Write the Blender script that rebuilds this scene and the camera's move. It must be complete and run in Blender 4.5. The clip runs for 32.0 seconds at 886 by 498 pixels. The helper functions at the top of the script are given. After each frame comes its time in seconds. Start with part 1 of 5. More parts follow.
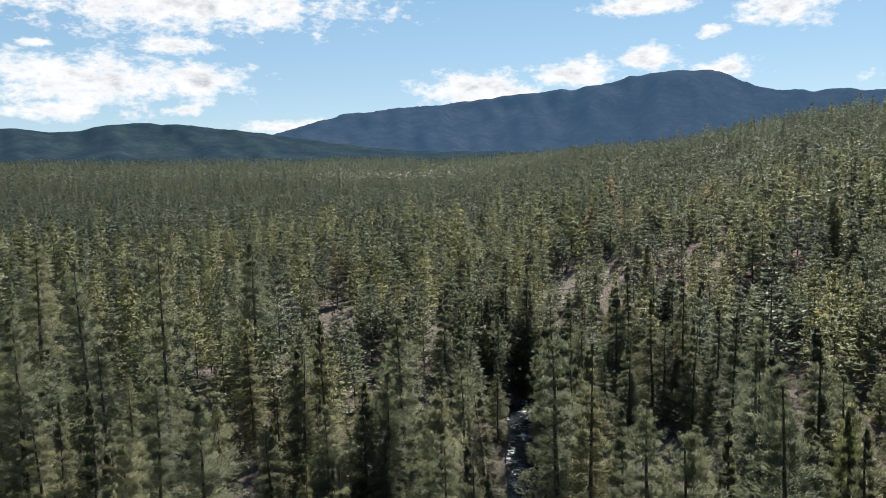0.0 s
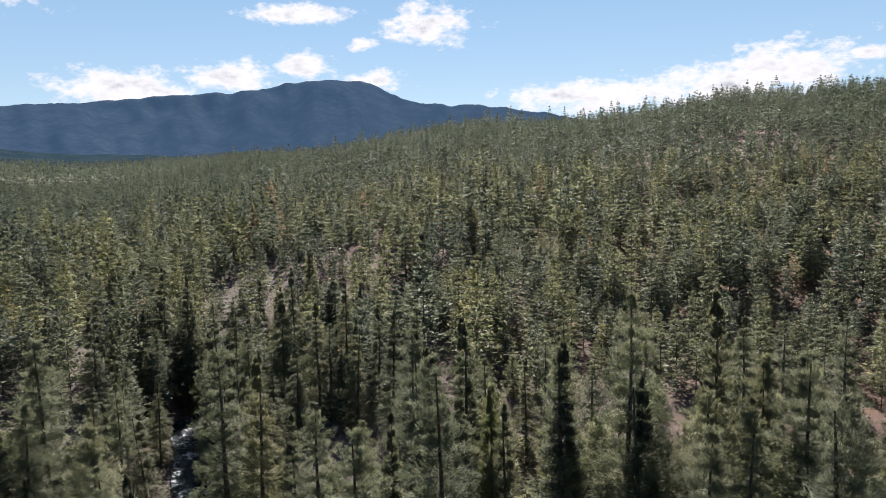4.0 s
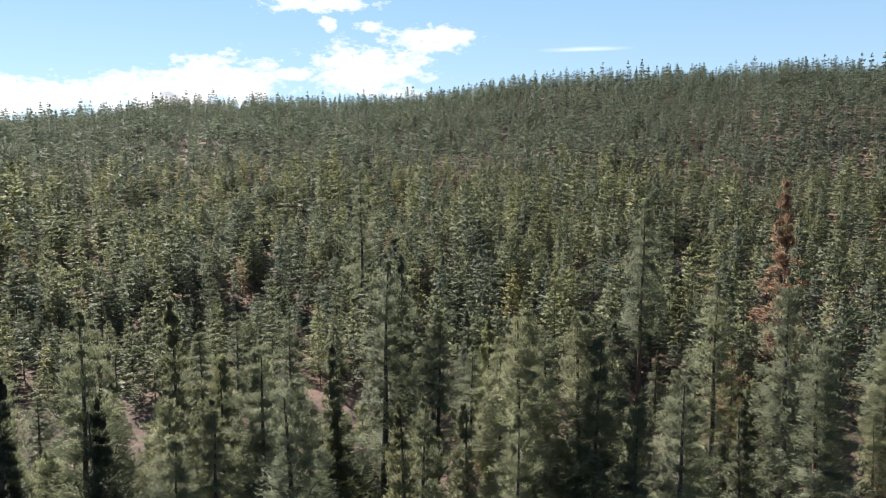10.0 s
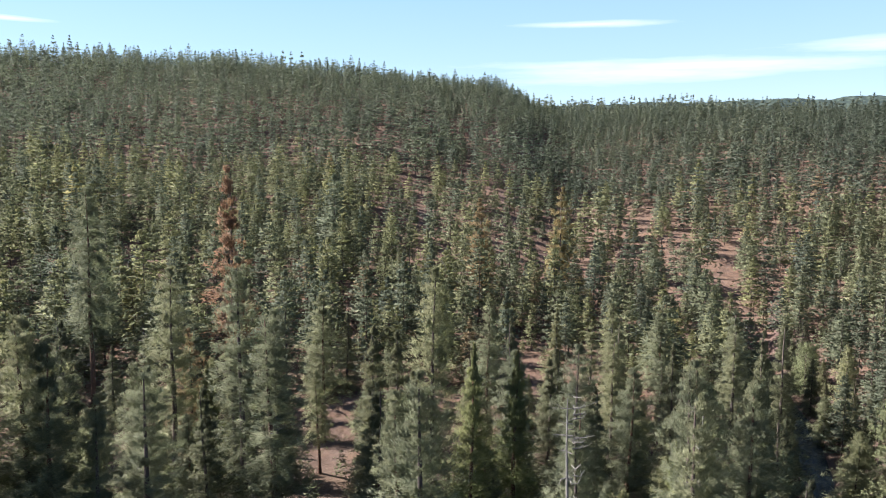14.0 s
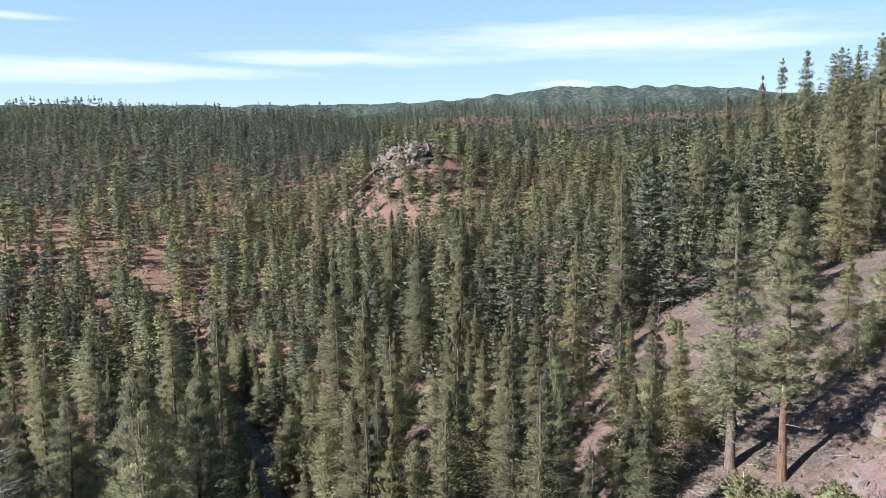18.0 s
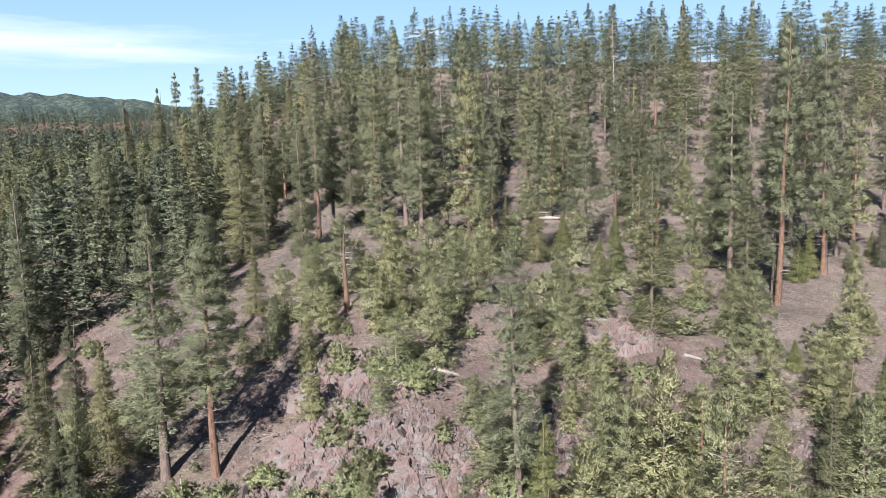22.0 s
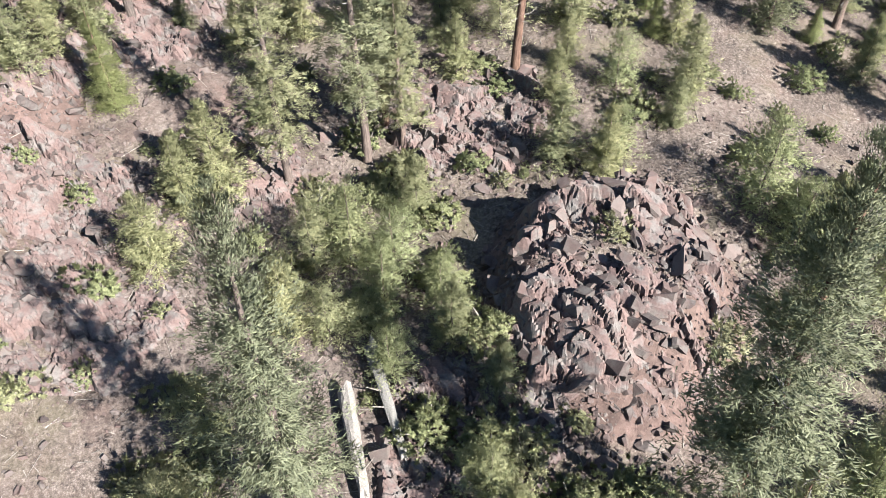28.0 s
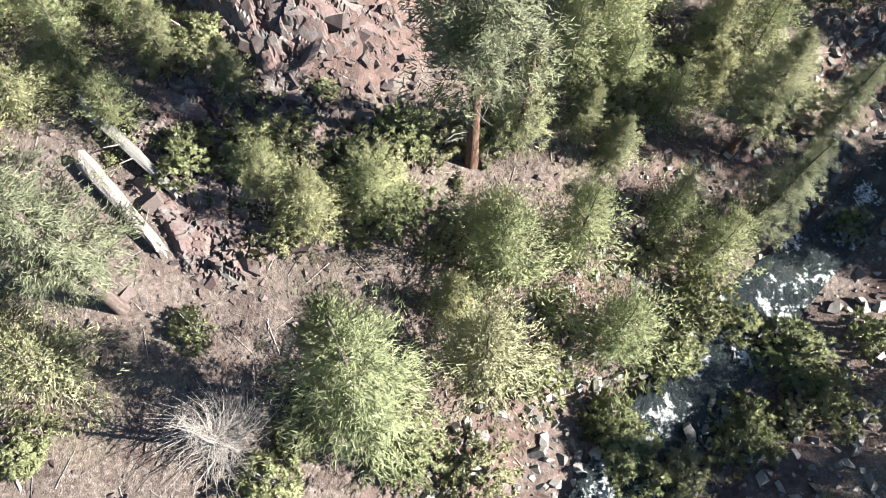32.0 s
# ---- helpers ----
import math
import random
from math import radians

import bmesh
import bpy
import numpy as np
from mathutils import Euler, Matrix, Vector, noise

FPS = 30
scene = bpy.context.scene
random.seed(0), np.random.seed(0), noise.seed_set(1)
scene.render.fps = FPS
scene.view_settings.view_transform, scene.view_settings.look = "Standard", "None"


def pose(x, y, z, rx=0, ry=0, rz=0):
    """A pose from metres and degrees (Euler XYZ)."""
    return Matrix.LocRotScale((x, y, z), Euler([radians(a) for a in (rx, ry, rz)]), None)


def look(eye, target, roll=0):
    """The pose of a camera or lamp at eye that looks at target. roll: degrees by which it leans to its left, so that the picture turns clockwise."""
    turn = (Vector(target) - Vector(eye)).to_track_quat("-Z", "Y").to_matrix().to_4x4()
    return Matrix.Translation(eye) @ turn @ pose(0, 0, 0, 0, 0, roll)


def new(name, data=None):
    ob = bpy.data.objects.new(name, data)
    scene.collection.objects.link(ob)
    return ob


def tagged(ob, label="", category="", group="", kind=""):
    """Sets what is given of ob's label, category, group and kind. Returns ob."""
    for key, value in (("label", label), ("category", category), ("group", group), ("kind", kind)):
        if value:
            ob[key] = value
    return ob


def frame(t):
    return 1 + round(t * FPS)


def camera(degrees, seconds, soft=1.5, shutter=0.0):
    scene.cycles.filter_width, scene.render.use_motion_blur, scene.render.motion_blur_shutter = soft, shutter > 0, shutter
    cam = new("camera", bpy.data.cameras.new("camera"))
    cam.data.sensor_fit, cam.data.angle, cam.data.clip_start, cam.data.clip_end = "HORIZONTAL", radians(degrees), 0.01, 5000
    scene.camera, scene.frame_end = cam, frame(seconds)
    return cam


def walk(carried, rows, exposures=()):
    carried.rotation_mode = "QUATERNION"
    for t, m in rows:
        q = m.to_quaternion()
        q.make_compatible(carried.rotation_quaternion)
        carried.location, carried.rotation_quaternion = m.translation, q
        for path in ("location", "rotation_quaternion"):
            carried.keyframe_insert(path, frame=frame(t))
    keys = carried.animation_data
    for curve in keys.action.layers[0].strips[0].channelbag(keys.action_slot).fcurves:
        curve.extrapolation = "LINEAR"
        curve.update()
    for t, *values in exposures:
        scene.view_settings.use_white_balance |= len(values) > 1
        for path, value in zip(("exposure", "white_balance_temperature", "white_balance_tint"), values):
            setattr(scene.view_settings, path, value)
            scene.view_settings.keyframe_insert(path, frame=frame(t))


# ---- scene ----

# ---------------------------------------------------------------- camera: it hangs in one spot, turns to the right and tilts down
HANG = (0.0, 0.0, 45.0)
TURNS = [
    (0.0, 83.72, 1.75, -0.19), (0.5, 83.65, 1.65, -3.53), (1.0, 83.60, 1.55, -6.85), (1.5, 83.59, 1.47, -9.95),
    (2.0, 83.61, 1.35, -12.98), (2.5, 83.61, 1.28, -16.07), (3.0, 83.59, 1.20, -19.12), (3.5, 83.57, 1.15, -22.21),
    (5.5, 83.32, 0.96, -34.72), (6.0, 83.31, 0.86, -37.85), (6.5, 83.33, 0.75, -41.03), (7.0, 83.37, 0.67, -44.23),
    (7.5, 83.39, 0.57, -47.39), (8.0, 83.41, 0.48, -50.58), (8.5, 83.45, 0.45, -53.96), (9.0, 83.51, 0.42, -57.64),
    (9.5, 83.58, 0.35, -61.42), (10.0, 83.65, 0.29, -65.33), (10.5, 83.73, 0.23, -69.33), (11.0, 83.83, 0.15, -73.61),
    (11.5, 83.96, 0.07, -78.51), (12.0, 84.05, -0.03, -83.44), (12.5, 84.14, -0.15, -88.78), (13.0, 83.36, -0.23, -94.33),
    (13.5, 82.46, -0.28, -99.86), (14.0, 82.60, -0.32, -105.42), (14.5, 82.63, -0.33, -110.98), (15.0, 80.49, -0.42, -116.51),
    (15.5, 77.90, -0.48, -122.04), (17.5, 82.90, 0.23, -142.48), (18.0, 82.94, 0.33, -147.24), (18.5, 82.97, 0.40, -152.08),
    (19.0, 83.05, 0.48, -156.94), (19.5, 83.14, 0.60, -161.91), (20.0, 83.17, 0.73, -167.10), (20.5, 83.20, 0.83, -172.41),
    (21.0, 83.23, 0.93, -177.88), (21.5, 83.23, 1.08, 176.16), (22.0, 83.23, 1.21, 170.03), (22.5, 80.56, 1.28, 163.92),
    (23.0, 77.61, 1.28, 157.79), (23.5, 74.58, 1.36, 151.60), (24.0, 71.57, 1.43, 145.32), (24.5, 68.53, 1.44, 139.09),
    (25.0, 65.37, 1.44, 132.80), (25.5, 62.41, 1.34, 126.57), (26.0, 59.37, 1.21, 120.36), (26.5, 56.45, 1.05, 114.34),
    (28.5, 44.24, 0.37, 97.40), (29.0, 41.12, 0.19, 93.65), (29.5, 38.00, 0.00, 89.97), (30.0, 34.95, -0.16, 86.20),
    (30.5, 31.89, -0.36, 82.43), (31.0, 28.79, -0.56, 78.73), (31.5, 25.68, -0.71, 74.99), (32.0, 22.61, -0.83, 71.14),
]
EXPOSURES = [
    (0.0, 1.45, 6400, 10), (3.5, 1.45, 6400, 11), (5.5, 1.70, 6500, 40), (6.0, 1.70, 6500, 40), (6.6, 1.55, 6400, 8),
    (9.0, 1.72, 6400, 12), (12.0, 1.92, 6400, 12), (15.5, 2.15, 6400, 14), (19.0, 1.85, 6300, 14), (22.0, 1.93, 6300, 13),
    (24.0, 2.20, 6300, 11), (26.5, 2.22, 6400, 10), (28.5, 2.58, 6500, 10), (32.0, 2.72, 6600, 10),
]
cam = camera(60.57, 32.0, 0.95)
walk(cam, [(t, pose(*HANG, rx, ry, rz)) for t, rx, ry, rz in TURNS], EXPOSURES)

# ---------------------------------------------------------------- sun and sky
SUN_AZ, SUN_EL = 28.0, 36.0
sun_way = Vector((math.sin(radians(SUN_AZ)) * math.cos(radians(SUN_EL)),
                  math.cos(radians(SUN_AZ)) * math.cos(radians(SUN_EL)), math.sin(radians(SUN_EL))))
sun = new("sun", bpy.data.lights.new("sun", "SUN"))
sun.data.energy, sun.data.angle, sun.data.color = 5.0, radians(0.53), (1.0, 0.95, 0.87)
sun.matrix_world = look(sun_way * 200, (0, 0, 0))

# cumulus: bearing, height, half width and half depth in degrees
CUMULUS = [
    (-17.7, 11.6, 15.5, 2.3), (-24.5, 6.4, 10.0, 2.3), (-26.5, 4.5, 4.1, 0.9), (-19.0, 8.9, 3.8, 0.8), (-18.5, 4.4, 1.5, 0.5),
    (-17.6, 6.4, 5.2, 1.4), (-27.4, 8.8, 1.3, 0.4), (-11.5, 3.2, 3.8, 0.6), (2.7, 5.5, 5.6, 1.6), (10.2, 6.4, 3.8, 1.3),
    (15.4, 7.2, 2.8, 1.2), (20.6, 6.1, 2.4, 0.9), (15.1, 10.8, 4.3, 0.9), (24.4, 9.9, 3.9, 1.7), (19.7, 8.7, 1.3, 0.5),
]
CUMULUS += [
    (36.2, 4.6, 6.3, 1.5), (49.3, 5.9, 5.6, 2.2), (45.3, 5.0, 8.5, 1.6), (60.0, 6.9, 5.2, 2.3), (56.9, 10.1, 0.7, 0.7),
    (64.7, 9.0, 3.3, 1.2), (59.9, 10.0, 1.2, 0.6), (54.4, 6.6, 1.8, 0.6), (56.3, 11.6, 4.7, 0.9),
]
CIRRUS = [
    (118.5, 5.6, 9.5, 0.9), (115.9, 9.0, 5.6, 0.25), (123.1, 6.0, 14.5, 0.6), (159.5, 8.2, 17.0, 1.5), (139.8, 7.0, 11.1, 0.6),
    (182.9, 6.0, 6.4, 0.6), (167.1, 7.7, 9.5, 0.8), (75.7, 8.2, 3.4, 0.2), (188.9, 9.1, 1.7, 0.4), (167.6, 8.1, 0.9, 0.5),
    (156.3, 5.1, 2.6, 0.3),
]


class Nodes:
    """Short hand for wiring a node tree."""

    def __init__(self, tree):
        self.t = tree
        tree.nodes.clear()

    def add(self, kind, inputs=None, **props):
        n = self.t.nodes.new(kind)
        for k, v in props.items():
            setattr_plain(n, k, v)
        for k, v in (inputs or {}).items():
            if isinstance(v, bpy.types.NodeSocket):
                self.t.links.new(v, n.inputs[k])
            else:
                n.inputs[k].default_value = v
        return n

    def math(self, op, a, b=0.0, c=None, clamp=False):
        n = self.add("ShaderNodeMath", {0: a, 1: b} if c is None else {0: a, 1: b, 2: c}, operation=op, use_clamp=clamp)
        return n.outputs[0]

    def vec(self, op, a, b=(0, 0, 0)):
        return self.add("ShaderNodeVectorMath", {0: a, 1: b}, operation=op)

    def noise(self, vector, scale, detail=4.0, rough=0.55):
        ins = {"Scale": scale, "Detail": detail, "Roughness": rough}
        if vector is not None:
            ins["Vector"] = vector
        return self.add("ShaderNodeTexNoise", ins).outputs["Fac"]

    def ramp(self, fac, stops, ease="LINEAR"):
        n = self.add("ShaderNodeValToRGB", {"Fac": fac})
        r = n.color_ramp
        r.interpolation = ease
        while len(r.elements) < len(stops):
            r.elements.new(0.5)
        for e, (p, c) in zip(r.elements, stops):
            e.position, e.color = p, (*c, 1) if len(c) == 3 else c
        return n.outputs["Color"]

    def mix(self, fac, a, b, kind="MIX"):
        n = self.add("ShaderNodeMix", data_type="RGBA", blend_type=kind)
        for k, v in ((0, fac), (6, a), (7, b)):
            if isinstance(v, bpy.types.NodeSocket):
                self.t.links.new(v, n.inputs[k])
            else:
                n.inputs[k].default_value = v if k == 0 else (*v[:3], 1)
        return n.outputs[2]


def setattr_plain(n, k, v):
    if k == "operation":
        n.operation = v
    elif k == "use_clamp":
        n.use_clamp = v
    elif k == "data_type":
        n.data_type = v
    elif k == "blend_type":
        n.blend_type = v
    elif k == "sky_type":
        n.sky_type = v
    elif k == "attribute_name":
        n.attribute_name = v
    elif k == "distance":
        n.distance = v
    elif k == "feature":
        n.feature = v


world = bpy.data.worlds.new("sky")
scene.world = world
world.use_nodes = True
k = Nodes(world.node_tree)
sky = k.add("ShaderNodeTexSky", sky_type="NISHITA")
sky.sun_disc, sky.sun_elevation, sky.sun_rotation = False, radians(SUN_EL), radians(SUN_AZ)
sky.altitude, sky.air_density, sky.dust_density, sky.ozone_density = 1100, 1.0, 0.0, 1.2
co = k.add("ShaderNodeTexCoord").outputs["Generated"]
xyz = k.add("ShaderNodeSeparateXYZ", {0: co})
bearing = k.math("MULTIPLY", k.math("ARCTAN2", xyz.outputs[0], xyz.outputs[1]), 57.29578)
height = k.math("MULTIPLY", k.math("ARCSINE", xyz.outputs[2]), 57.29578)
bearing2 = k.math("ADD", bearing, k.math("MULTIPLY", k.math("LESS_THAN", bearing, -60.0), 360.0))


def cloud_field(banks, where):
    best = None
    for a, e, w, h in banks:
        gap = k.vec("MULTIPLY", k.vec("SUBTRACT", where, (a, e, 0)).outputs[0], (1 / w, 1 / h, 0)).outputs[0]
        d = k.vec("LENGTH", gap).outputs["Value"]
        best = d if best is None else k.math("MINIMUM", best, d)
    return best


place = k.add("ShaderNodeCombineXYZ", {0: bearing2, 1: height, 2: 0.0}).outputs[0]
stretch = k.vec("MULTIPLY", place, (0.55, 1.0, 1.0)).outputs[0]
puff = k.noise(stretch, 0.9, 7.0, 0.62)
fine = k.noise(stretch, 3.2, 5.0, 0.6)
field = k.math("ADD", k.math("SUBTRACT", 1.0, cloud_field(CUMULUS, place)), k.math("MULTIPLY", k.math("SUBTRACT", puff, 0.52), 2.4))
field = k.math("ADD", field, k.math("MULTIPLY", k.math("SUBTRACT", fine, 0.5), 0.9))
cover = k.add("ShaderNodeMapRange", {0: field, 1: 0.0, 2: 0.55}).outputs[0]
thick = k.add("ShaderNodeMapRange", {0: field, 1: 0.4, 2: 1.2}).outputs[0]
shade = k.noise(k.vec("ADD", stretch, (3.1, 0.35, 0.0)).outputs[0], 0.9, 6.0, 0.6)
dark = k.math("MULTIPLY", thick, k.add("ShaderNodeMapRange", {0: shade, 1: 0.42, 2: 0.68}).outputs[0])
white = k.mix(k.math("MULTIPLY", dark, 0.9), (8.6, 8.6, 8.6), (3.4, 3.8, 4.3))
streak = k.vec("MULTIPLY", place, (0.10, 0.9, 1.0)).outputs[0]
wisp = k.noise(streak, 1.3, 6.0, 0.6)
thin = k.math("ADD", k.math("SUBTRACT", 1.0, cloud_field(CIRRUS, place)), k.math("MULTIPLY", k.math("SUBTRACT", wisp, 0.5), 1.5))
thin = k.math("MULTIPLY", k.add("ShaderNodeMapRange", {0: thin, 1: -0.1, 2: 0.9}).outputs[0], 0.55)
air = k.ramp(k.math("DIVIDE", height, 16.0), [(0.0, (0.49, 0.66, 0.79)), (0.4, (0.36, 0.56, 0.74)), (1.0, (0.24, 0.46, 0.68))])
air = k.vec("SCALE", air)
air.inputs["Scale"].default_value = 9.0
hazy = k.add("ShaderNodeMapRange", {0: height, 1: 14.0, 2: 45.0, 3: 0.7, 4: 0.0}).outputs[0]
clear = k.mix(hazy, sky.outputs[0], air.outputs[0])
colour = k.mix(thin, clear, (8.3, 8.6, 9.0))
colour = k.mix(cover, colour, white)
back = k.add("ShaderNodeBackground", {"Color": colour, "Strength": 0.043})
out = k.add("ShaderNodeOutputWorld", {"Surface": back.outputs[0]})

# ---------------------------------------------------------------- materials
MATS = {}


def material(name, build):
    m = bpy.data.materials.new(name)
    m.use_nodes = True
    n = Nodes(m.node_tree)
    surface = build(n)
    n.add("ShaderNodeOutputMaterial", {"Surface": surface})
    MATS[name] = m
    return m


def principled(n, colour, rough=0.9, bump=None, depth=0.1, spec=0.25):
    ins = {"Base Color": colour, "Roughness": rough, "Specular IOR Level": spec}
    if bump is not None:
        ins["Normal"] = n.add("ShaderNodeBump", {"Height": bump, "Distance": depth, "Strength": 0.9}).outputs[0]
    return n.add("ShaderNodeBsdfPrincipled", ins).outputs[0]


def spot(n):
    return n.add("ShaderNodeNewGeometry").outputs["Position"]


def ground_stuff(n):
    p = spot(n)
    big, mid = n.noise(p, 0.05, 5), n.noise(p, 0.45, 6, 0.65)
    small = n.math("ADD", n.math("MULTIPLY", n.noise(p, 3.5, 6, 0.75), 0.6), n.math("MULTIPLY", n.noise(p, 13.0, 4, 0.7), 0.4))
    soil = n.ramp(n.math('ADD', n.math('MULTIPLY', mid, 0.5), n.math('MULTIPLY', n.noise(p, 2.2, 6, 0.7), 0.5)), [(0.32, (0.034, 0.0265, 0.0238)), (0.45, (0.085, 0.0694, 0.0639)), (0.57, (0.129, 0.107, 0.0993)), (0.72, (0.204, 0.182, 0.172))])
    litter = n.ramp(small, [(0.40, (0.0204, 0.017, 0.015)), (0.47, (0.0816, 0.0666, 0.0592)), (0.54, (0.15, 0.124, 0.112)), (0.61, (0.286, 0.255, 0.235))])
    c = n.mix(n.ramp(big, [(0.35, (0.4,) * 3), (0.6, (0.85,) * 3)]), soil, litter)
    grass = n.ramp(n.noise(p, 0.11, 5, 0.65), [(0.5, (0, 0, 0)), (0.66, (0.55, 0.55, 0.55))])
    c = n.mix(grass, c, (0.102, 0.0918, 0.0612))
    east = n.add("ShaderNodeMapRange", {0: n.add("ShaderNodeSeparateXYZ", {0: p}).outputs[0], 1: 30.0, 2: 110.0}).outputs[0]
    c = n.mix(n.math("MULTIPLY", east, n.math("MULTIPLY", mid, 1.3)), c, (0.156, 0.0918, 0.0626))
    tilt = n.add("ShaderNodeSeparateXYZ", {0: n.add("ShaderNodeNewGeometry").outputs["Normal"]}).outputs[2]
    scree = n.add("ShaderNodeMapRange", {0: n.math("ADD", tilt, n.math("MULTIPLY", n.math("SUBTRACT", mid, 0.5), 0.25)), 1: 0.985, 2: 0.87}).outputs[0]
    cell = n.add("ShaderNodeTexVoronoi", {"Vector": p, "Scale": 2.4}).outputs["Color"]
    broken = n.ramp(n.add("ShaderNodeSeparateXYZ", {0: cell}).outputs[0], [(0.0, (0.238, 0.231, 0.231)), (1.0, (1.1, 1.05, 1.03))])
    c = n.mix(n.math("MULTIPLY", scree, 0.8), c, n.mix(0.5, (0.129, 0.0898, 0.083), broken, "MULTIPLY"))
    patch = n.ramp(n.noise(p, 0.22, 5, 0.7), [(0.38, (0.45,) * 3), (0.55, (1.0,) * 3)])
    c = n.mix(0.6, c, patch, "MULTIPLY")
    return principled(n, c, 0.95, n.math("ADD", small, n.math("MULTIPLY", mid, 2.0)), 0.25, 0.1)


def rock_stuff(n):
    tint = n.add("ShaderNodeObjectInfo").outputs["Random"]
    isle = n.add("ShaderNodeNewGeometry").outputs["Random Per Island"]
    p = spot(n)
    grain, blot = n.noise(p, 9, 6, 0.7), n.noise(p, 1.1, 5, 0.6)
    c = n.ramp(n.math("FRACT", n.math("ADD", isle, tint)), [(0.0, (0.0504, 0.0382, 0.0382)), (0.4, (0.0792, 0.0576, 0.0554)), (0.7, (0.101, 0.0706, 0.0662)), (1.0, (0.119, 0.0958, 0.0907))])
    c = n.mix(n.ramp(blot, [(0.45, (0, 0, 0)), (0.65, (0.7,) * 3)]), c, (0.108, 0.101, 0.0972))
    c = n.mix(0.55, c, n.ramp(grain, [(0.3, (0.35,) * 3), (0.7, (1.0,) * 3)]), "MULTIPLY")
    return principled(n, c, 0.88, grain, 0.06, 0.3)


def crag_stuff(n):
    """Fractured lava: each block its own tone, grey crusts, rusty fresh faces."""
    tone = n.add("ShaderNodeAttribute", attribute_name="tone").outputs["Fac"]
    p = spot(n)
    grain, blot = n.noise(p, 7, 6, 0.72), n.noise(p, 0.9, 5, 0.65)
    c = n.ramp(tone, [(0.0, (0.054, 0.0403, 0.041)), (0.35, (0.085, 0.0619, 0.0605)), (0.7, (0.112, 0.0785, 0.0749)), (0.92, (0.126, 0.0878, 0.0821)), (1.0, (0.166, 0.112, 0.0972))])
    c = n.mix(n.ramp(blot, [(0.46, (0, 0, 0)), (0.62, (0.8,) * 3)]), c, (0.119, 0.114, 0.112))
    c = n.mix(0.6, c, n.ramp(grain, [(0.3, (0.4,) * 3), (0.55, (1.0,) * 3), (0.75, (1.3,) * 3)]), "MULTIPLY")
    return principled(n, c, 0.9, grain, 0.08, 0.25)


def pale_stuff(n):
    isle = n.add("ShaderNodeNewGeometry").outputs["Random Per Island"]
    grain = n.noise(spot(n), 5, 6, 0.7)
    c = n.mix(0.6, n.ramp(isle, [(0.0, (0.0936, 0.0914, 0.0878)), (1.0, (0.252, 0.241, 0.23))]), n.ramp(grain, [(0.3, (0.4,) * 3), (0.65, (1.0,) * 3)]), "MULTIPLY")
    return principled(n, c, 0.85, grain, 0.05, 0.3)


def knob_stuff(n):
    grain = n.noise(spot(n), 1.2, 6, 0.7)
    c = n.ramp(grain, [(0.3, (0.041, 0.036, 0.035)), (0.5, (0.099, 0.086, 0.081)), (0.7, (0.135, 0.122, 0.114))])
    return principled(n, c, 0.9, grain, 0.2, 0.2)


def leaf_stuff(stops, per_tree, shine=0.5, gloss=0.2):
    """Needles: the tone of the tree, then each tuft a little lighter or darker; light also comes through."""
    def build(n):
        if per_tree:
            tone = n.add("ShaderNodeObjectInfo").outputs["Random"]
        else:
            tone = n.add("ShaderNodeAttribute", attribute_name="tone").outputs["Fac"]
        isle = n.add("ShaderNodeNewGeometry").outputs["Random Per Island"]
        c = n.ramp(tone, stops)
        c = n.mix(0.75, c, n.ramp(isle, [(0.0, (0.6, 0.62, 0.6)), (0.7, (1.05, 1.05, 1.05)), (1.0, (1.4, 1.38, 1.34))]), "MULTIPLY")
        way = n.add("ShaderNodeAttribute", attribute_name="outward").outputs["Vector"]
        turn = n.add("ShaderNodeVectorTransform", {"Vector": way})
        turn.vector_type, turn.convert_from, turn.convert_to = "NORMAL", "OBJECT", "WORLD"
        way = turn.outputs[0]
        a = n.add("ShaderNodeBsdfPrincipled", {"Base Color": c, "Roughness": 0.6, "Specular IOR Level": gloss, "Normal": way}).outputs[0]
        b = n.add("ShaderNodeBsdfTranslucent", {"Color": n.mix(0.5, c, (1.0, 1.1, 0.75), "MULTIPLY"), "Normal": way}).outputs[0]
        return n.add("ShaderNodeMixShader", {0: shine, 1: a, 2: b}).outputs[0]
    return build


def bark_stuff(low, high, scale=2.5):
    def build(n):
        p = n.vec("MULTIPLY", n.add("ShaderNodeTexCoord").outputs["Object"], (scale * 2, scale * 2, scale * 0.35)).outputs[0]
        g = n.noise(p, 1.6, 6, 0.7)
        tone = n.add("ShaderNodeObjectInfo").outputs["Random"]
        c = n.ramp(g, [(0.3, tuple(v * 0.45 for v in low)), (0.5, low), (0.7, high)])
        c = n.mix(0.6, c, n.ramp(tone, [(0.0, (0.55, 0.6, 0.65)), (1.0, (1.15, 1.05, 1.0))]), "MULTIPLY")
        return principled(n, c, 0.9, g, 0.05, 0.2)
    return build


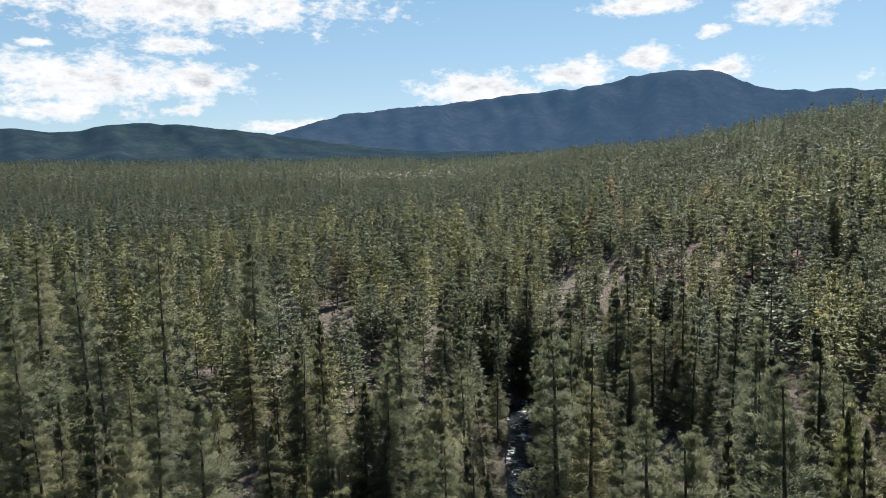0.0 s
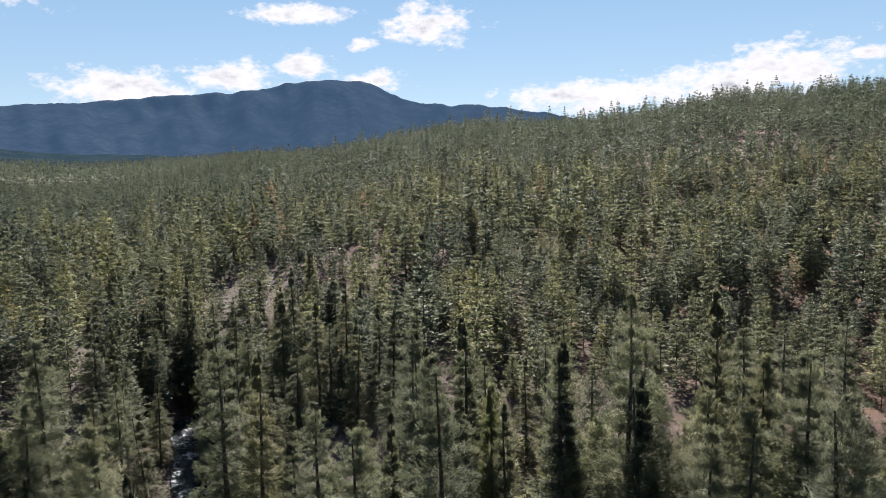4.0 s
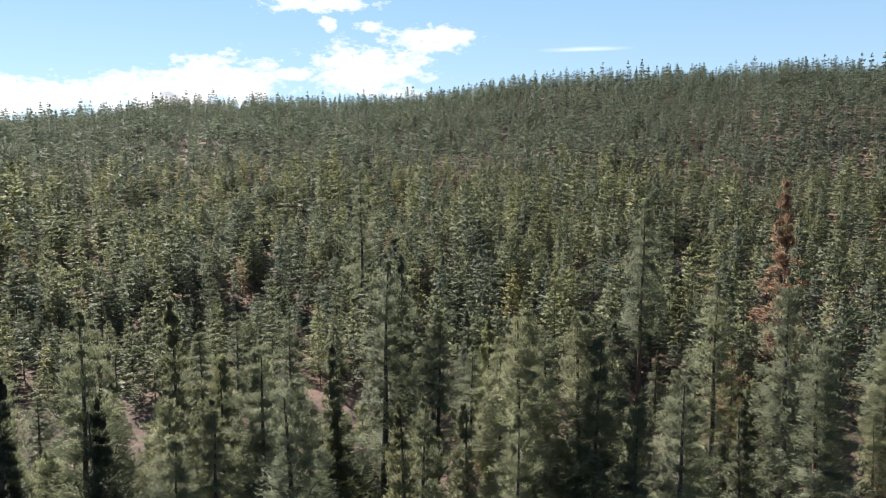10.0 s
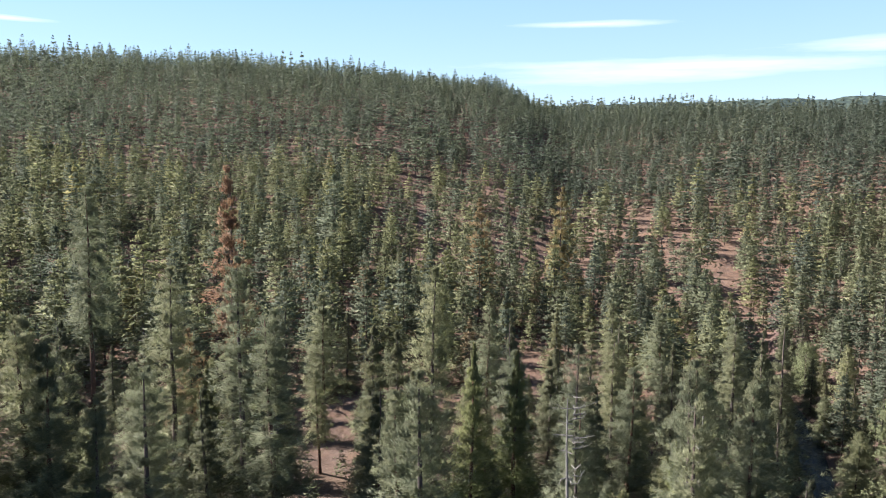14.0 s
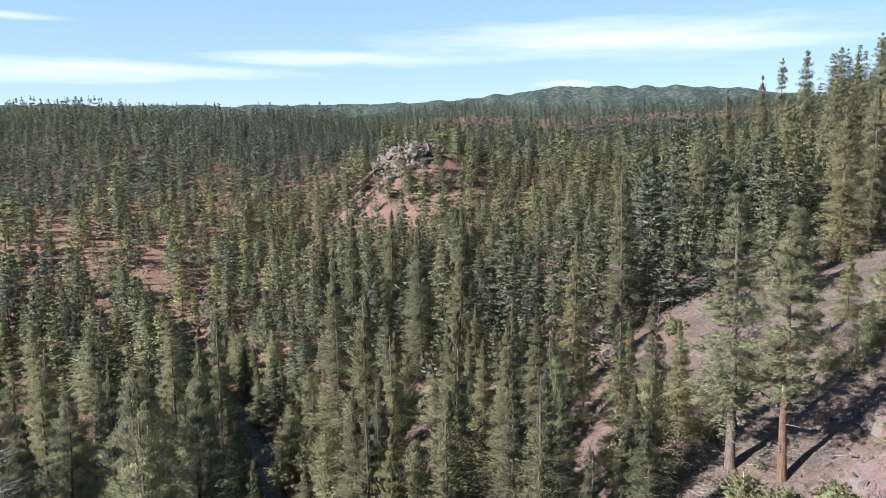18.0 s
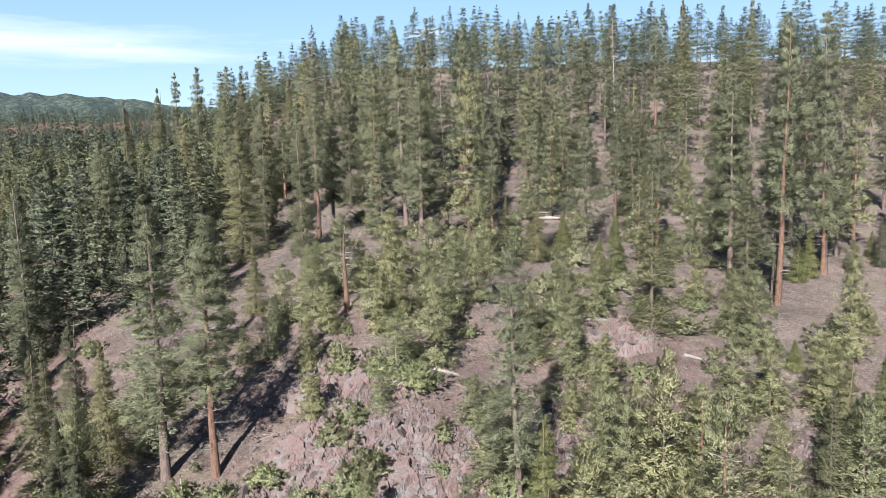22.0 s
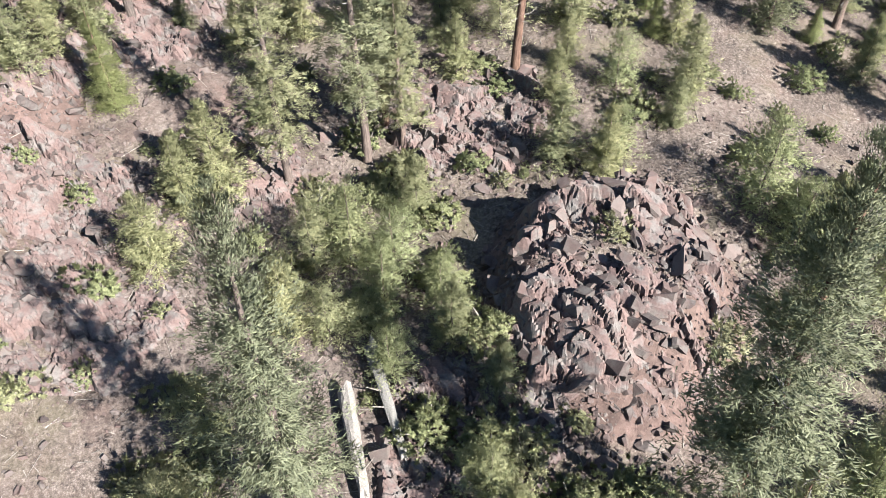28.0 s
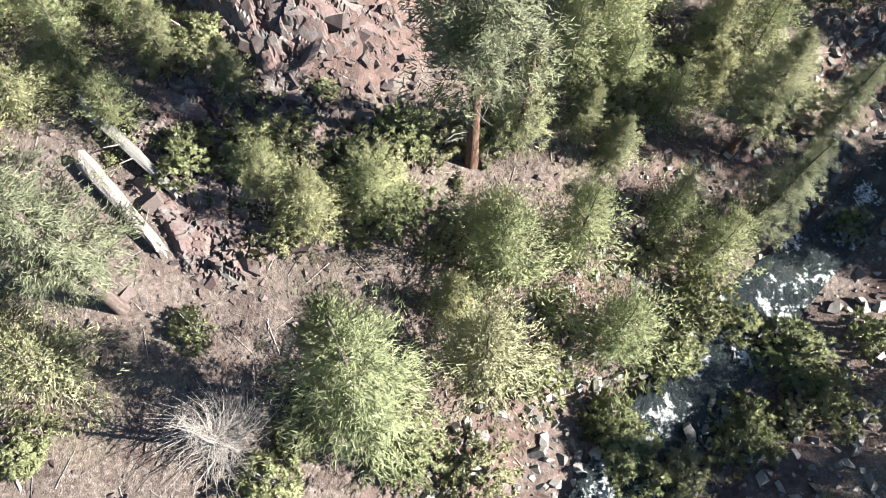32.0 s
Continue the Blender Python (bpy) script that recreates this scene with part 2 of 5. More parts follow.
def water_stuff(n):
    p = spot(n)
    froth = n.math("ADD", n.math("MULTIPLY", n.noise(p, 0.35, 4, 0.6), 0.55), n.math("MULTIPLY", n.noise(p, 2.6, 6, 0.75), 0.45))
    calm = n.add("ShaderNodeMapRange", {0: n.add("ShaderNodeSeparateXYZ", {0: p}).outputs[1], 1: -4.0, 2: -22.0}).outputs[0]      # below the falls it runs quietly
    w = n.ramp(n.math("SUBTRACT", froth, n.math("MULTIPLY", calm, 0.2)), [(0.53, (0, 0, 0)), (0.62, (1, 1, 1))])
    c = n.mix(w, (0.012, 0.016, 0.017), (0.42, 0.45, 0.46))
    rough = n.add("ShaderNodeMapRange", {0: w, 3: 0.06, 4: 0.6}).outputs[0]
    b = n.add("ShaderNodeBump", {"Height": n.noise(p, 2.2, 5, 0.6), "Distance": 0.35, "Strength": 0.8}).outputs[0]
    return n.add("ShaderNodeBsdfPrincipled", {"Base Color": c, "Roughness": rough, "Normal": b, "IOR": 1.33}).outputs[0]


def ridge_stuff(dark, light, scale, haze_glow):
    """Wooded slopes kilometres away; blue haze is put in as a faint emission."""
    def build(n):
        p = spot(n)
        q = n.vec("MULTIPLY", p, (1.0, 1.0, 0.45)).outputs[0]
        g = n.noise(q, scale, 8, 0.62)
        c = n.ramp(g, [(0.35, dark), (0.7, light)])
        # light tree tops and the shade between them, put into the colour
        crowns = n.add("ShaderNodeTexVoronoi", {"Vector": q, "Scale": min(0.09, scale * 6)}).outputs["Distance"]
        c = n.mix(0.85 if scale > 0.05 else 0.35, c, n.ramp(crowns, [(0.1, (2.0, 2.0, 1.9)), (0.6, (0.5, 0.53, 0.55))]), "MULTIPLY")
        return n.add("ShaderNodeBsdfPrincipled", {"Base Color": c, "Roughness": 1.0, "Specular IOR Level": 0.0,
                                                  "Emission Color": (*haze_glow, 1), "Emission Strength": 1.0}).outputs[0]
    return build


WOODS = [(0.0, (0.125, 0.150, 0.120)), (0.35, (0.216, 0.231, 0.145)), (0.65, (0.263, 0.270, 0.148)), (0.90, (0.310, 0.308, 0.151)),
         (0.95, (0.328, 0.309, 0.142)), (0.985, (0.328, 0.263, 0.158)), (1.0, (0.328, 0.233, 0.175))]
GROUND = material("ground", ground_stuff)
ROCK = material("lava_rock", rock_stuff)
CRAG = material("fractured_lava", crag_stuff)
PALE = material("pale_rock", pale_stuff)
KNOB = material("grey_rock", knob_stuff)
WOODLAND = material("woodland_needles", leaf_stuff(WOODS, False, 0.5, 0.1))
PINE = material("pine_needles", leaf_stuff([(0.0, (0.212, 0.232, 0.155)), (0.6, (0.26, 0.276, 0.176)), (1.0, (0.31, 0.31, 0.182))], True))
FIR = material("fir_needles", leaf_stuff([(0.0, (0.155, 0.168, 0.11)), (0.6, (0.205, 0.212, 0.128)), (1.0, (0.27, 0.262, 0.145))], True))
CEDAR = material("cedar_sprays", leaf_stuff([(0.0, (0.215, 0.25, 0.115)), (1.0, (0.29, 0.30, 0.14))], True))
YOUNG = material("young_pine_needles", leaf_stuff([(0.0, (0.275, 0.29, 0.175)), (1.0, (0.355, 0.355, 0.20))], True))
BRIGHT = material("soft_pine_needles", leaf_stuff([(0.0, (0.285, 0.325, 0.185)), (1.0, (0.295, 0.33, 0.19))], True))
SHRUB = material("shrub_leaves", leaf_stuff([(0.0, (0.29, 0.325, 0.18)), (0.6, (0.36, 0.38, 0.215)), (1.0, (0.40, 0.39, 0.26))], True))
RUST = material("dying_needles", leaf_stuff([(0.0, (0.336, 0.275, 0.125)), (1.0, (0.336, 0.192, 0.138))], True))
BARK = material("grey_bark", bark_stuff((0.095, 0.075, 0.068), (0.18, 0.145, 0.125)))
REDBARK = material("red_bark", bark_stuff((0.115, 0.068, 0.05), (0.20, 0.125, 0.095)))
DEADWOOD = material("weathered_wood", bark_stuff((0.18, 0.17, 0.16), (0.32, 0.305, 0.29), 4))
WATER = material("creek_water", water_stuff)
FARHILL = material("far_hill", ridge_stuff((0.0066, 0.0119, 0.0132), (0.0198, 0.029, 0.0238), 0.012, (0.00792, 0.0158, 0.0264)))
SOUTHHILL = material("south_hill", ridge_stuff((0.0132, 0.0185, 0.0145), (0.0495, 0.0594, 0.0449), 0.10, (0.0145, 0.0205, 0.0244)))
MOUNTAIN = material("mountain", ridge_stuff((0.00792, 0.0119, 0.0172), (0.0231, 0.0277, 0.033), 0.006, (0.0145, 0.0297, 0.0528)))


def mesh_from(name, verts, faces, mats, index=None, tone=None, smooth=False, lit=None):
    """A mesh from numpy arrays: faces is (n, 3) or (n, 4)."""
    me = bpy.data.meshes.new(name)
    verts, faces = np.asarray(verts, np.float32), np.asarray(faces, np.int32)
    n, c = faces.shape
    me.vertices.add(len(verts))
    me.vertices.foreach_set("co", verts.ravel())
    me.loops.add(n * c)
    me.loops.foreach_set("vertex_index", faces.ravel())
    me.polygons.add(n)
    me.polygons.foreach_set("loop_start", np.arange(0, n * c, c, dtype=np.int32))
    me.polygons.foreach_set("loop_total", np.full(n, c, np.int32))
    for m in mats:
        me.materials.append(m)
    if index is not None:
        me.polygons.foreach_set("material_index", np.asarray(index, np.int32))
    me.polygons.foreach_set("use_smooth", np.full(n, smooth, bool))
    me.update(calc_edges=True)
    if tone is not None:
        me.attributes.new("tone", "FLOAT", "POINT").data.foreach_set("value", np.asarray(tone, np.float32))
    if lit is not None:
        me.attributes.new("outward", "FLOAT_VECTOR", "POINT").data.foreach_set("vector", np.asarray(lit, np.float32).ravel())
    return me



# ---- lie of the land: metres, the camera hangs at (0, 0, EYE) ----
EYE = 45.0
RADII = np.array([0, 25, 50, 90, 150, 250, 400, 650, 1000, 1700, 2600.0])
LAND = {
    0: (3, 2, 4, 5, 7, 10, 14, 18, 22, 40, 60),
    14: (3, 2, 4, 6, 10, 17, 28, 40, 36, 50, 70),
    30: (3, 2, 4, 6, 12, 24, 44, 69, 56, 60, 80),
    52: (3, 2, 4, 7, 12, 26, 50, 88, 74, 70, 80),
    75: (3, 2, 4, 7, 12, 27, 54, 105, 90, 80, 90),
    100: (3, 2, 4, 6, 9, 22, 54, 105, 92, 80, 90),
    108: (3, 2, 4, 5, 8, 18, 48, 98, 88, 80, 90),
    115: (3, 2, 3, 4, 7, 14, 32, 62, 82, 80, 90),
    135: (3, 2, 3, 3, 5, 12, 32, 62, 82, 80, 90),
    150: (3, 3, 5, 10, 12, 26, 42, 40, 56, 140, 120),
    168: (3, 5, 12, 24, 31, 36, 45, 50, 60, 140, 120),
    185: (3, 6, 16, 29, 36, 58, 90, 112, 120, 130, 130),
    200: (3, 6, 13, 26, 33, 55, 90, 112, 120, 130, 130),
    213: (3, 6, 11, 22, 32, 50, 85, 110, 120, 130, 130),
    232: (3, 6, 8, 16, 26, 42, 75, 100, 110, 120, 120),
    250: (3, 5, 5, 13, 20, 32, 55, 80, 100, 110, 110),
    275: (3, 5, 6, 11, 16, 24, 38, 60, 80, 90, 90),
    300: (3, 3, 4, 6, 9, 15, 25, 38, 55, 70, 80),
    330: (3, 2, 4, 7, 9, 11, 14, 25, 38, 50, 70),
}
CREEK = np.array([(170, 205), (90, 172), (38, 152), (13, 134), (10, 100), (-6, 66), (-14, 40), (-7, 23), (-1, 13), (9, 0),
                  (28, -27), (58, -58), (90, -82), (145, -112), (200, -140.0)])
_az = np.array(sorted(LAND), float)
_grid = np.array([LAND[int(a)] for a in _az], float)


def hash01(i, j, s):
    """A steady random number from 0 to 1 for each cell."""
    n = np.sin(i * 127.1 + j * 311.7 + s * 74.7) * 43758.5453
    return n - np.floor(n)


def ripple(x, y, size, s=0):
    """Smooth noise from -1 to 1 with bumps of the given size."""
    u, v = np.asarray(x) / size, np.asarray(y) / size
    i, j = np.floor(u), np.floor(v)
    a, b = u - i, v - j
    a, b = a * a * (3 - 2 * a), b * b * (3 - 2 * b)
    top = hash01(i, j, s) * (1 - a) + hash01(i + 1, j, s) * a
    low = hash01(i, j + 1, s) * (1 - a) + hash01(i + 1, j + 1, s) * a
    return 2 * (top * (1 - b) + low * b) - 1


def creek_gap(x, y):
    """Distance to the creek's middle line."""
    best = np.full(np.shape(x), 1e9)
    for (ax, ay), (bx, by) in zip(CREEK[:-1], CREEK[1:]):
        dx, dy = bx - ax, by - ay
        k = np.clip(((x - ax) * dx + (y - ay) * dy) / (dx * dx + dy * dy), 0, 1)
        best = np.minimum(best, np.hypot(x - ax - k * dx, y - ay - k * dy))
    return best


def hump(x, y, cx, cy, rx, ry, power=2.0):
    return np.exp(-((((x - cx) / rx) ** 2 + ((y - cy) / ry) ** 2) ** (power / 2)))


def land(x, y):
    """Height of the ground."""
    x, y = np.asarray(x, float), np.asarray(y, float)
    r = np.hypot(x, y)
    a = np.degrees(np.arctan2(x, y)) % 360
    k = np.searchsorted(_az, a, side="right") - 1
    n = (k + 1) % len(_az)
    w = (a - _az[k]) / ((_az[n] - _az[k]) % 360)
    w = w * w * (3 - 2 * w)
    q = np.clip(np.searchsorted(RADII, r, side="right") - 1, 0, len(RADII) - 2)
    c = np.clip((r - RADII[q]) / (RADII[q + 1] - RADII[q]), 0, 1)
    z = (_grid[k, q] * (1 - c) + _grid[k, q + 1] * c) * (1 - w) + (_grid[n, q] * (1 - c) + _grid[n, q + 1] * c) * w
    z = z + ripple(x, y, 160, 1) * np.clip(r / 90, 0, 6) + ripple(x, y, 37, 2) * np.clip(r / 90, 0.3, 2.2)
    z = z + ripple(x, y, 9, 3) * 0.45 + ripple(x, y, 2.7, 4) * 0.16
    z = z + (3.6 + 0.9 * ripple(x, y, 3.1, 8)) * hump(x, y, -39, 4, 10, 8, 7)            # lava outcrop above the creek
    z = z + (2.0 + 1.0 * ripple(x, y, 3.3, 6)) * hump(x, y, -50, -52, 11, 10, 6)          # broken lava shelf
    z = z + 20 * hump(x, y, 175, -245, 30, 27)             # pale rocky knob
    d = creek_gap(x, y)
    bed = -1.0 + 0.012 * np.clip(r, 0, 400)
    k = np.clip((d - 1.8) / 11.0, 0, 1)
    k = np.maximum(k, np.clip((r - 165) / 60, 0, 1))
    return bed + (z - bed) * k * k * (3 - 2 * k) + np.clip(1 - d / 14, 0, 1) * 0.5 * ripple(x, y, 1.7, 5)


# ---------------------------------------------------------------- the ground, one sheet out to the horizon
def ground_sheet():
    turns = 540
    rings = [0.6]
    while rings[-1] < 4600:
        rings.append(rings[-1] + max(0.55, rings[-1] * 0.0125))
    rings = np.array(rings)
    a = np.linspace(0, 2 * np.pi, turns, endpoint=False)
    rr, aa = np.meshgrid(rings, a, indexing="ij")
    x, y = rr * np.sin(aa), rr * np.cos(aa)
    z = land(x, y)
    v = np.stack([x, y, z], -1).reshape(-1, 3)
    i, j = np.meshgrid(np.arange(len(rings) - 1), np.arange(turns), indexing="ij")
    j2 = (j + 1) % turns
    f = np.stack([i * turns + j, (i + 1) * turns + j, (i + 1) * turns + j2, i * turns + j2], -1).reshape(-1, 4)[:, ::-1]
    v = np.vstack([v, [[0, 0, float(z[0].mean())]]])
    cap = np.stack([np.arange(turns), (np.arange(turns) + 1) % turns, np.full(turns, len(v) - 1), np.full(turns, len(v) - 1)], -1)
    me = bpy.data.meshes.new("ground")
    me.from_pydata(v.tolist(), [], [tuple(q) for q in f.tolist()] + [tuple(q[:3]) for q in cap.tolist()])
    me.materials.append(GROUND)
    me.polygons.foreach_set("use_smooth", np.ones(len(me.polygons), bool))
    me.update()
    return tagged(new("ground", me), "reddish brown forest floor of needle litter, soil and gravel", "ground", kind="structure")


ground_sheet()


def creek_water():
    """A ribbon of water that steps down over falls."""
    pts, step = [], 0.8
    for (ax, ay), (bx, by) in zip(CREEK[:-1], CREEK[1:]):
        n = max(2, int(math.hypot(bx - ax, by - ay) / step))
        pts += [(ax + (bx - ax) * s / n, ay + (by - ay) * s / n) for s in range(n)]
    pts = np.array(pts)
    for _ in range(12):
        pts[1:-1] = 0.25 * pts[:-2] + 0.5 * pts[1:-1] + 0.25 * pts[2:]
    d = np.gradient(pts, axis=0)
    side = np.stack([d[:, 1], -d[:, 0]], -1) / np.hypot(d[:, 0], d[:, 1])[:, None]
    across = np.linspace(-1, 1, 9)
    half = 2.0 + 0.7 * ripple(pts[:, 0], pts[:, 1], 11, 9)
    p = pts[:, None, :] + side[:, None, :] * (half[:, None] * across)[:, :, None]
    r = np.hypot(pts[:, 0], pts[:, 1])
    z = -0.55 + 0.012 * np.clip(r, 0, 400)[:, None] + 0.12 * ripple(p[:, :, 0], p[:, :, 1], 1.1, 12) + 0.0 * across
    v = np.concatenate([p, z[:, :, None]], -1).reshape(-1, 3)
    i, j = np.meshgrid(np.arange(len(pts) - 1), np.arange(8), indexing="ij")
    f = np.stack([i * 9 + j, i * 9 + j + 1, i * 9 + j + 10, i * 9 + j + 9], -1).reshape(-1, 4)
    tagged(new("water", mesh_from("water", v, f, [WATER], smooth=True)), "dark clear creek water with white rapids", "creek", kind="structure")


creek_water()


def ridge(name, outline, distance, low, rough, mat, label):
    """A far ridge: its crest runs through (bearing, height in degrees), its flank falls towards the viewer."""
    b = np.array([p[0] for p in outline], float)
    e = np.array([p[1] for p in outline], float)
    a = np.linspace(b[0], b[-1], 420)
    crest = np.interp(a, b, e)
    soft = np.convolve(np.pad(crest, 5, mode="edge"), np.ones(11) / 11, "valid")
    jag = rough * ripple(a, a * 0, 0.9, 3) + rough * 0.6 * ripple(a, a * 0, 0.23, 5)
    top = EYE + distance * np.tan(np.radians(soft))
    steps = np.linspace(0, 1, 40)
    ar = np.radians(a)
    rows = []
    for s in steps:
        d = distance * (1 - 0.38 * s) * (1 + 0.02 * ripple(a, a * 0 + s * 5, 1.0, 7))
        fold = 1 + 0.20 * np.sin(s * np.pi) * ripple(a, a * 0 + s * 2, 2.3, 8)
        rows.append(np.stack([d * np.sin(ar), d * np.cos(ar), low + (top - low) * (1 - s) ** 1.25 * fold + distance * np.radians(jag) * max(0, 1 - 20 * s)], -1))
    rows.insert(0, np.stack([1.2 * distance * np.sin(ar), 1.2 * distance * np.cos(ar), ar * 0 + low], -1))
    v = np.array(rows)
    n, m = v.shape[:2]
    i, j = np.meshgrid(np.arange(n - 1), np.arange(m - 1), indexing="ij")
    f = np.stack([i * m + j, (i + 1) * m + j, (i + 1) * m + j + 1, i * m + j + 1], -1).reshape(-1, 4)
    tagged(new(name, mesh_from(name, v.reshape(-1, 3), f, [mat], smooth=True)), label, "mountain", kind="structure")


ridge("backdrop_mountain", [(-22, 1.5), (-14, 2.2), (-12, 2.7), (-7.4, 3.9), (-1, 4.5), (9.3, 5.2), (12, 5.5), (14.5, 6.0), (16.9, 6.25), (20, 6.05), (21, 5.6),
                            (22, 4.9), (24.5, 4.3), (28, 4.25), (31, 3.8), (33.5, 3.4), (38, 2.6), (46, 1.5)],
      3700, 30, 0.05, MOUNTAIN, "flat-topped mountain far behind the forest, blue haze painted on")
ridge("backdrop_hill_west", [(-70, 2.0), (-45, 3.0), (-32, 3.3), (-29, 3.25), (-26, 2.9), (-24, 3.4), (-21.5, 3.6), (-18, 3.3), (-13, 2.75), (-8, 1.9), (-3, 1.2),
                             (5, 0.9), (12, 0.5)], 2300, 25, 0.03, FARHILL, "dark wooded hills beyond the valley, blue haze painted on")
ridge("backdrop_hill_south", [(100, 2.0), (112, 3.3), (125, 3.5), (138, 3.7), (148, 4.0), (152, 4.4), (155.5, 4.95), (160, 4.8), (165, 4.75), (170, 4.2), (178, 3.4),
                              (190, 2.5)], 1900, 60, 0.06, SOUTHHILL, "rounded wooded hill at the valley's end, blue haze painted on")

# ---------------------------------------------------------------- growing things: shapes
def tufts(rng, centres, axes, n, length, width, spread=0.9, size=None, outward=None, wild=0.42):
    """Needle tufts: n slim triangles fanning out of each centre, and the way that each one looks out of its crown."""
    c = np.repeat(centres, n, 0)
    d = np.repeat(axes, n, 0) + rng.normal(0, spread, (len(c), 3))
    d[:, 2] *= np.where(np.repeat(axes, n, 0)[:, 2] > 1.2, 1.0, 0.6)
    d /= np.linalg.norm(d, axis=1)[:, None] + 1e-9
    s = np.cross(d, rng.normal(0, 1, (len(c), 3)))
    s /= np.linalg.norm(s, axis=1)[:, None] + 1e-9
    k = 1.0 if size is None else np.repeat(size, n)
    l = (length * k * rng.uniform(0.65, 1.25, len(c)))[:, None]
    w = (width * k ** 0.5 * rng.uniform(0.7, 1.3, len(c)))[:, None]
    b = c - d * l * 0.35
    o = centres if outward is None else outward
    o = o / (np.linalg.norm(o, axis=1)[:, None] + 1e-9)
    o = np.repeat(o, n, 0) + d * 0.25 + rng.normal(0, wild, d.shape)
    o /= np.linalg.norm(o, axis=1)[:, None] + 1e-9
    return np.stack([b - s * w * 0.5, b + s * w * 0.5, c + d * l * 0.65], 1), np.repeat(o, 3, 0)


def crown_shape(rng, h, base, radius, form, whorls, per, clumps, n, length, width, rise, gap=0.0):
    """Triangles of a conifer's crown: flat, drooping boughs in whorls. form: how fast the crown narrows towards its top."""
    s = (np.arange(whorls) + rng.uniform(0, 1, whorls)) / whorls
    s = s[rng.uniform(0, 1, whorls) >= gap * (1 - s)]
    reach = radius * np.minimum(1.0, 0.7 + 2.5 * s) * (1 - s) ** form * rng.uniform(0.72, 1.15, len(s)) + 0.06
    a = rng.uniform(0, 6.28, len(s))[:, None] + 6.2832 * np.arange(per) / per + rng.uniform(-0.5, 0.5, (len(s), per))
    out = (reach[:, None] * rng.uniform(0.55 - 1.6 * gap, 1.18 + gap, a.shape)).ravel()
    slope = (rise + 0.55 * s[:, None] - 0.15 + rng.uniform(-0.14, 0.14, a.shape)).ravel()
    z = (h * (base + (1 - base) * s[:, None]) + rng.normal(0, 0.12, a.shape)).ravel()
    a, s = a.ravel(), np.repeat(s, per)
    m = clumps * n
    c, q = np.cos(a)[:, None], np.sin(a)[:, None]
    if gap > 0.1:       # needles in separate tufts
        f = np.repeat(((np.arange(clumps) + rng.uniform(0.2, 1.0, (len(a), clumps))) / clumps) ** 0.6, n, 1)
        side = np.repeat(rng.normal(0, 0.24, (len(a), clumps)), n, 1) * (0.25 + f) * out[:, None] + rng.normal(0, 1, f.shape) * (0.045 * out[:, None] + 0.11)
        up = np.repeat(rng.normal(0, 0.09, (len(a), clumps)), n, 1) * out[:, None] + rng.normal(0, 1, f.shape) * (0.03 * out[:, None] + 0.09)
        f = f + rng.normal(0, 1, f.shape) * (0.04 + 0.1 / (out[:, None] + 0.5))
    else:
        f = rng.uniform(0.06, 1.0, (len(a), m)) ** 0.62
        side = rng.normal(0, 0.20, f.shape) * (0.25 + f) * out[:, None]
        up = rng.normal(0, 1, f.shape) * (0.05 * out[:, None] + 0.09)
    up = up + z[:, None] + (slope[:, None] * f - 0.12 * f * f) * out[:, None]
    px, py = c * out[:, None] * f - q * side, q * out[:, None] * f + c * side
    turn = np.sign(side) * 0.45
    lift = 0.3 + 2.4 * s[:, None] ** 3 + 0 * f
    ways = np.stack([c * 0.9 - q * turn, q * 0.9 + c * turn, lift], -1).reshape(-1, 3)
    spots = np.stack([px, py, up], -1).reshape(-1, 3)
    size = np.repeat(0.28 + 0.77 * (1 - s) ** 0.8, m)
    ends = 28 if clumps > 1 else 10
    tip = np.arange(ends) % 7
    spots = np.concatenate([spots, np.stack([rng.normal(0, 0.05, ends), rng.normal(0, 0.05, ends), h * (0.90 + 0.1 * tip / 6) - length * 0.25], -1)])
    ways = np.concatenate([ways, np.stack([rng.normal(0, 0.5, ends), rng.normal(0, 0.5, ends), np.full(ends, 2.0)], -1)])
    size = np.concatenate([size, (0.5 - 0.05 * tip) * (1.0 if clumps > 1 else 0.6)])
    away = np.hypot(spots[:, 0], spots[:, 1])[:, None] + 0.3
    look_out = np.concatenate([spots[:, :2] / away, np.full((len(spots), 1), 0.75)], 1)
    if gap > 0.1:
        look_out[:-ends] += np.repeat(rng.normal(0, 0.45, (len(a) * clumps, 3)), n, 0)
    return tufts(rng, spots, ways, 1, length, width, 0.6, size, look_out, 0.2 if gap > 0.1 else 0.42)


def pole(points, radii, sides=6):
    """A tapered, bent pole through the points, as quads."""
    v, f = [], []
    for p, r in zip(points, radii):
        for s in range(sides):
            a = 6.2832 * s / sides
            v.append((p[0] + math.cos(a) * r, p[1] + math.sin(a) * r, p[2]))
    for i in range(len(points) - 1):
        for s in range(sides):
            t = (s + 1) % sides
            f.append((i * sides + s, i * sides + t, (i + 1) * sides + t, (i + 1) * sides + s))
    return v, f


def stick(a, b, r0, r1, v, f, sides=4):
    """Adds a thin limb from a to b."""
    a, b = Vector(a), Vector(b)
    d = (b - a).normalized()
    u = d.orthogonal().normalized()
    w = d.cross(u)
    n = len(v)
    for p, r in ((a, r0), (b, r1)):
        for s in range(sides):
            t = 6.2832 * s / sides
            v.append(tuple(p + u * math.cos(t) * r + w * math.sin(t) * r))
    for s in range(sides):
        t = (s + 1) % sides
        f.append((n + s, n + t, n + sides + t, n + sides + s))


